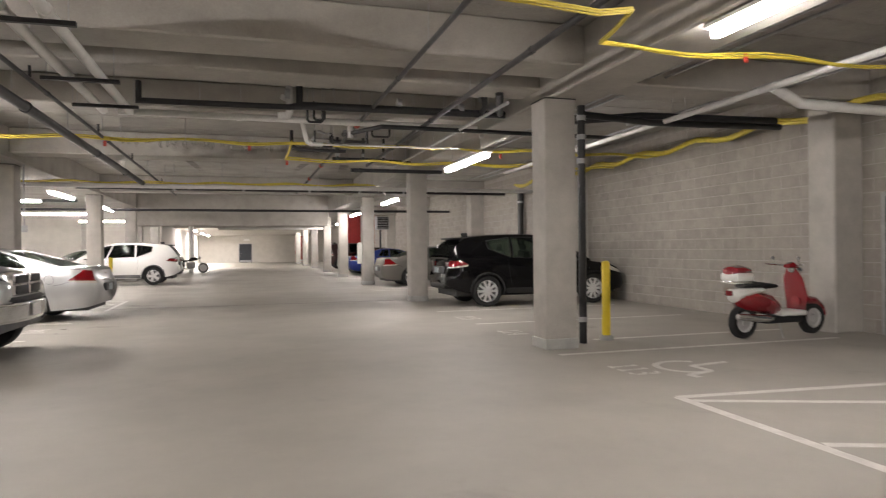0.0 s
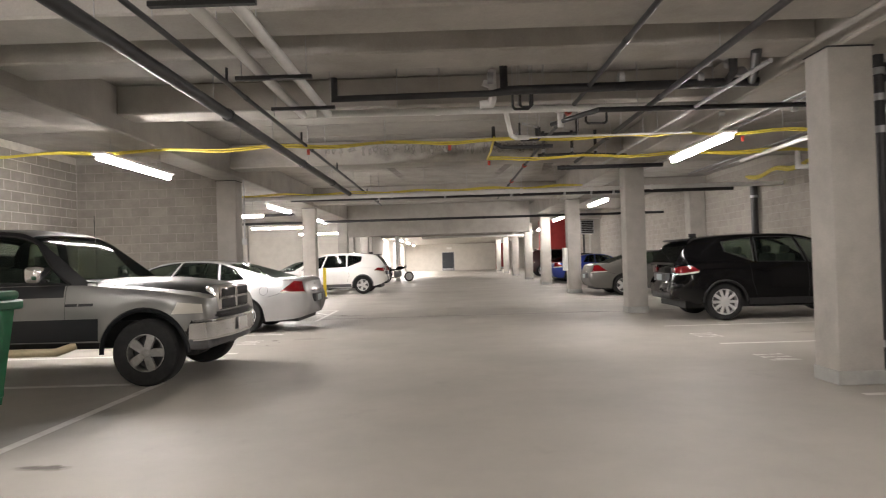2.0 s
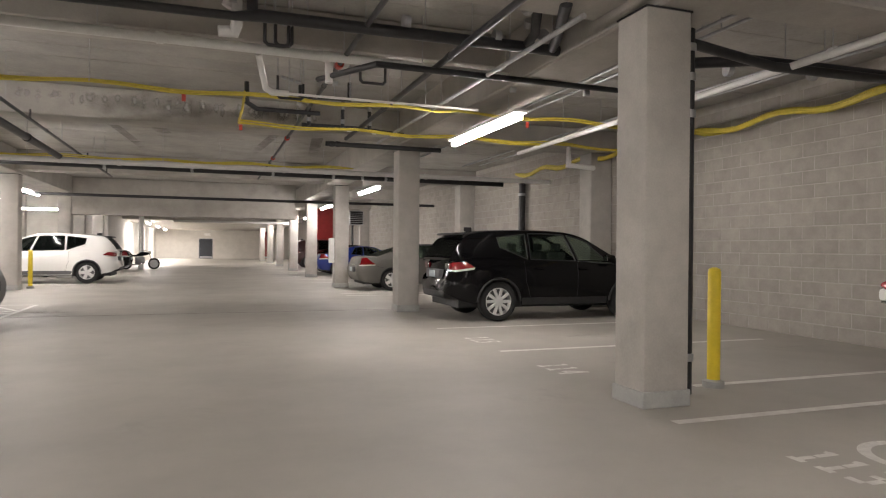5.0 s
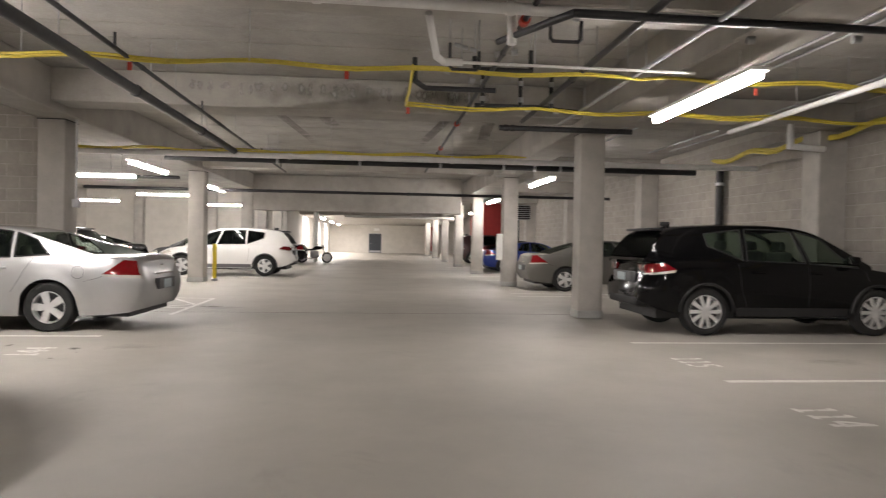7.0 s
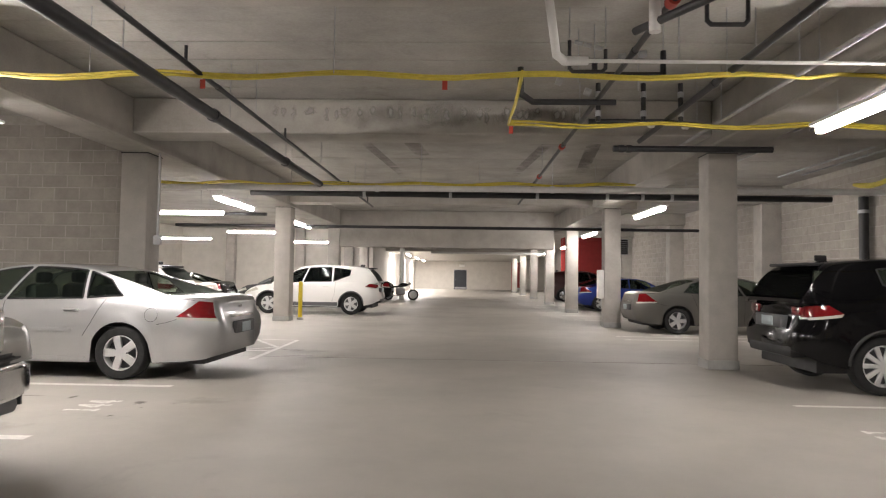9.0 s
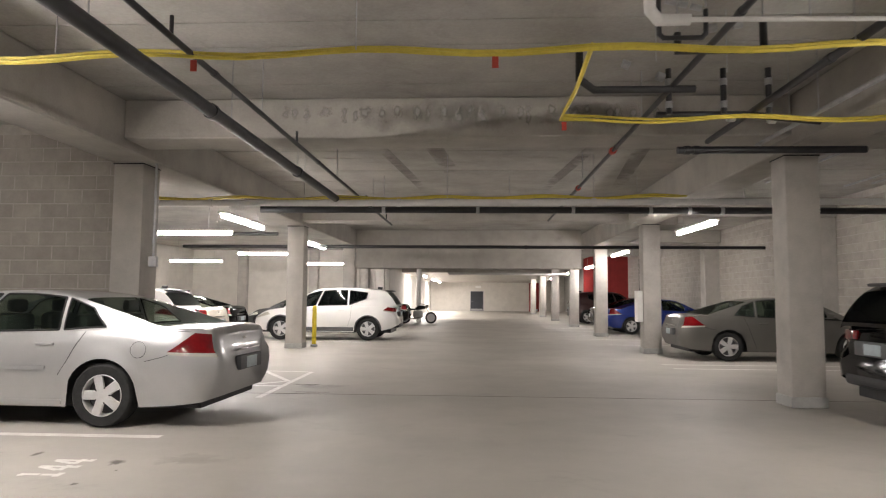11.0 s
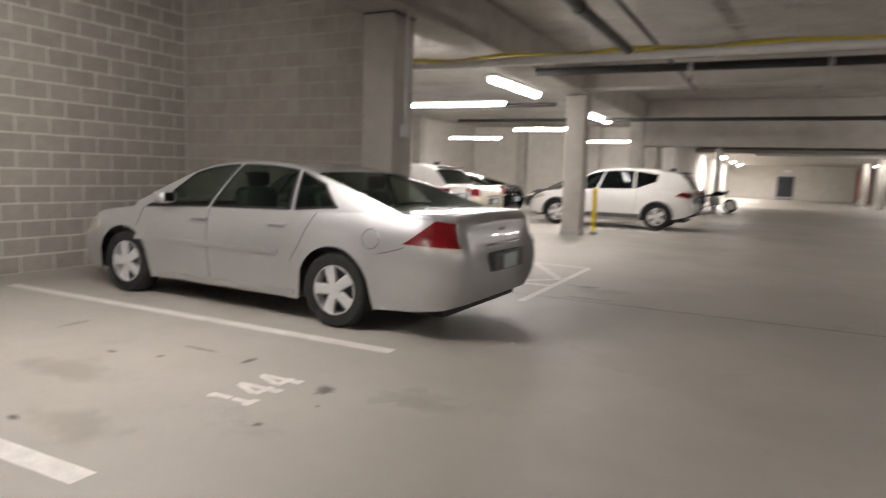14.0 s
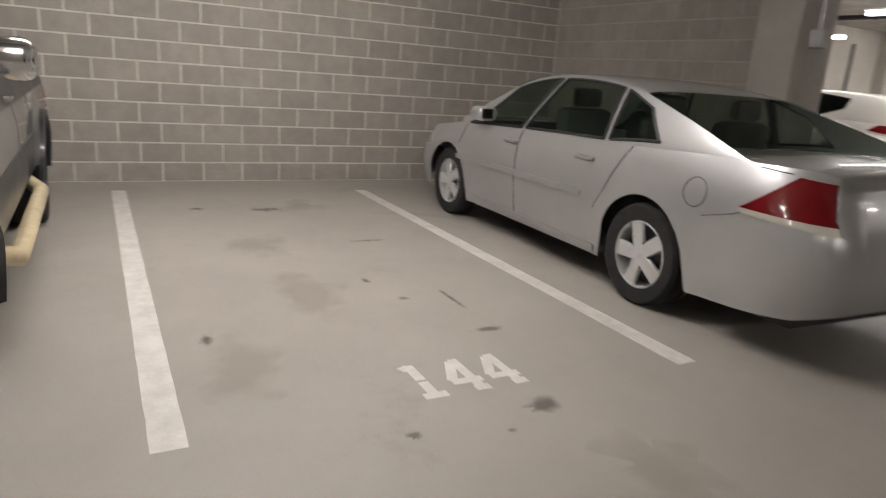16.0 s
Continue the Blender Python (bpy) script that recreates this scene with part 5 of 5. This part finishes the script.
# ---- accessible stall sign on the floor, plain strokes ----
sy = tagged(new("floor_symbol"), "white stencilled wheelchair symbol on the floor", "floor marking", kind="structure")
sy.matrix_basis = pose(4.95, 6.6, 0.004, 0, 0, -90)


def flat_stroke(pts, w):
    bm = bmesh.new()
    for a, b in zip(pts, pts[1:]):
        a, b = Vector((*a, 0)), Vector((*b, 0))
        d = (b - a).normalized()
        s = Vector((-d.y, d.x, 0)) * w / 2
        bm.faces.new([bm.verts.new(v) for v in (a + s, b + s, b - s, a - s)])
    return bm


part("ring", flat_stroke([(0.34 * math.cos(a), 0.05 + 0.34 * math.sin(a)) for a in [math.pi * (0.75 + 1.2 * i / 16) for i in range(17)]], 0.08), LINE, sy, smooth=False)
part("back", flat_stroke([(-0.1, 0.65), (-0.02, 0.12), (0.3, 0.12)], 0.09), LINE, sy, smooth=False)
part("leg", flat_stroke([(0.3, 0.12), (0.42, -0.25), (0.55, -0.22)], 0.09), LINE, sy, smooth=False)

# ---- floor stains ----


def stain(x, y, rx, ry, seed, mat=STAIN, label="dark oily stain on the concrete floor"):
    bm = bmesh.new()
    vs = []
    for j in range(40):
        a = 2 * math.pi * j / 40
        k = 0.7 + 0.6 * noise.noise(Vector((math.cos(a) * 2.2 + seed, math.sin(a) * 2.2, seed * 2.1))) + 0.25 * noise.noise(Vector((math.cos(a) * 6 + seed, math.sin(a) * 6, seed)))
        vs.append(bm.verts.new((x + rx * k * math.cos(a), y + ry * k * math.sin(a), 0.0025)))
    bm.faces.new(vs)
    return tagged(put("oil_stain", bm, mat), label, "stain", "oil stains", "structure")


for i, (x, y, a, b) in enumerate([(-2.76, 13.25, .10, .14), (-2.72, 12.6, .05, .05), (-2.62, 12.98, .03, .04), (-6.9, 12.95, .14, .22), (-7.0, 12.35, .09, .12), (-3.9, 12.0, .10, .05),
                                  (-4.6, 13.1, .10, .04), (-4.2, 13.2, .06, .05), (-2.4, 18.2, .3, .12), (-2.2, 17.4, .5, .06), (-2.5, 6.25, .3, .1), (-5.6, 13.5, .05, .2), (-4.1, 13.5, .25, .03), (-3.6, 13.45, .06, .16)]):
    stain(x, y, a * 1.15, b * 1.15, i * 3.7)
for i, (x, y, a, b) in enumerate([(-5.6, 12.6, .5, .35), (-4.4, 12.7, .6, .3), (-3.5, 12.1, .4, .25), (-6.9, 13.3, .5, .3), (-2.2, 13.4, .3, .25),
                                  (-2.2, 18.0, .5, .3), (6.2, 12.4, 0.5, 0.3), (5.6, 10.2, .5, .3), (-2.9, 8.0, .35, .25), (-4.5, 17.8, 0.7, .3)]):
    stain(x, y, a * 1.4, b * 1.4, 40 + i * 2.3, FAINT, "faint brownish stain on the concrete floor")


def wall_mark(name, x0, x1, y, z0, z1, mat, label):
    """A thin film on a face that looks to -y."""
    bm = bmesh.new()
    bm.faces.new([bm.verts.new(v) for v in ((x0, y, z0), (x1, y, z0), (x1, y, z1), (x0, y, z1))])
    return tagged(put(name, bm, mat), label, "stain", "ceiling stains", "structure")


# wet patch and lime drips on the face of the beam, dark streaks on the deck behind it
wall_mark("wet_patch", -1.8, 1.6, 16.094, 3.46, 3.96, DARK_FILM, "dark wet patch on a concrete beam")
wall_mark("wet_patch", 0.6, 3.2, 16.093, 3.5, 3.97, DARK_FILM, "dark wet patch on a concrete beam")
for k in range(26):
    x = -2.3 + k * 0.19 + random.uniform(-0.07, 0.07)
    w, d = random.uniform(0.03, 0.09) * (2 if k in (3, 6) else 1), random.uniform(0.15, 0.34)
    wall_mark("lime_drip", x - w, x + w, 16.09 - 0.0004 * k, 3.86 - d, 3.9, LIME, "white lime drip on a concrete beam")
# long dark strips running along the deck between the beams
for k, (x0, y0, x1, y1, w) in enumerate([(-1.6, 17, -0.9, 24.8, .28), (-0.7, 17, -0.2, 22, .4), (2.4, 17, 1.7, 24.8, .3), (2.9, 17.5, 3.6, 24, .35), (0.5, 25.8, 0.4, 32, .35),
                                         (-2.5, 26, -2.2, 32, .3)]):
    bm = bmesh.new()
    bm.faces.new([bm.verts.new(v) for v in ((x0 - w * 0.4, y0, DECK_Z - 0.006), (x0 + w * 0.4, y0, DECK_Z - 0.006), (x1 + w * 0.4, y1, DECK_Z - 0.006), (x1 - w * 0.4, y1, DECK_Z - 0.006))])
    tagged(put("deck_streak", bm, DARK_FILM), "long dark streak on the ceiling deck", "stain", "ceiling stains", "structure")
bm = bmesh.new()
add_box(bm, (-4.3, 17.24, 0.0), (9.2, 17.255, 0.0015))
tagged(put("floor_joint", bm, SEAM), "dark sawn joint across the concrete floor", "floor joint", kind="structure")

# ---- block work, last ----
block_mesh = bpy.data.meshes.new("block")
b_ = box((-0.03, JOINT / 2, JOINT / 2), (0.0, BW - JOINT / 2, BH - JOINT / 2), 0.004)
b_.to_mesh(block_mesh)
b_.free()
block_mesh.materials.append(BLOCK)
half_mesh = bpy.data.meshes.new("half_block")
b_ = box((-0.03, JOINT / 2, JOINT / 2), (0.0, BW / 2 - JOINT / 2, BH - JOINT / 2), 0.004)
b_.to_mesh(half_mesh)
b_.free()
half_mesh.materials.append(BLOCK)


def lay_blocks(parent, m, length, rows):
    """Single blocks in running bond, along the local y of the pose m."""
    par = bpy.data.objects[parent]
    for row in range(rows):
        u = BW / 2 if row % 2 else 0.0
        for v in (0.0, length - BW / 2) if row % 2 else ():
            ob = new("half_block", half_mesh)
            ob.parent = par
            ob.matrix_basis = m @ pose(random.uniform(-0.002, 0.001), v, row * BH)
        while u + BW <= length + 0.001:
            ob = new("block", block_mesh)
            ob.parent = par
            ob.matrix_basis = m @ pose(random.uniform(-0.002, 0.001), u, row * BH)
            u += BW


lay_blocks("wall_left", pose(WALL_L, ALCOVE - 18 * BW, 0), 18 * BW, 18)
lay_blocks("wall_alcove", pose(WALL_L + 0.01, ALCOVE, 0, 0, 0, -90), 8 * BW, 18)
lay_blocks("wall_right", pose(WALL_R, 8.7 + 18 * BW, 0, 0, 0, 180), 18 * BW, 18)


def block_field(name, parent, origin, along, out, length, rows, skip=None):
    """Many blocks joined into one skin: along and out are unit vectors in plan."""
    verts, faces = [], []
    a, o = Vector(along), Vector(out)
    for row in range(rows):
        u = -(BW / 2 if row % 2 else 0)
        while u < length:
            u0, u1 = max(0, u) + JOINT / 2, min(length, u + BW) - JOINT / 2
            if u1 - u0 > 0.03:
                z0, z1 = row * BH + JOINT / 2, (row + 1) * BH - JOINT / 2
                k = len(verts)
                c = 0.004
                q = random.uniform(-0.002, 0.001)
                for (s0, s1, t0, t1, d) in ((u0, u1, z0, z1, -0.02), (u0, u1, z0, z1, q - c), (u0 + c, u1 - c, z0 + c, z1 - c, q)):
                    for s, t in ((s0, t0), (s1, t0), (s1, t1), (s0, t1)):
                        p = Vector(origin) + a * s + o * d
                        verts.append((p.x, p.y, t))
                for r in (0, 4):
                    for i in range(4):
                        faces.append((k + r + i, k + r + (i + 1) % 4, k + r + 4 + (i + 1) % 4, k + r + 4 + i))
                faces.append((k + 8, k + 9, k + 10, k + 11))
            u += BW
    me = bpy.data.meshes.new(name)
    me.from_pydata(verts, [], faces)
    me.materials.append(BLOCK)
    ob = new(name, me)
    ob.parent = bpy.data.objects[parent]
    return tagged(ob, "grey concrete blocks laid in running bond", kind="stuff")


block_field("blockwork", "wall_right", (WALL_R, -6.9, 0), (0, 1, 0), (-1, 0, 0), 15.59, 18)
block_field("blockwork", "wall_right", (WALL_R, 8.7 + 18 * BW, 0), (0, 1, 0), (-1, 0, 0), 31.6, 18)
block_field("blockwork", "wall_left", (WALL_L, -6.9, 0), (0, 1, 0), (1, 0, 0), 16.54, 18)
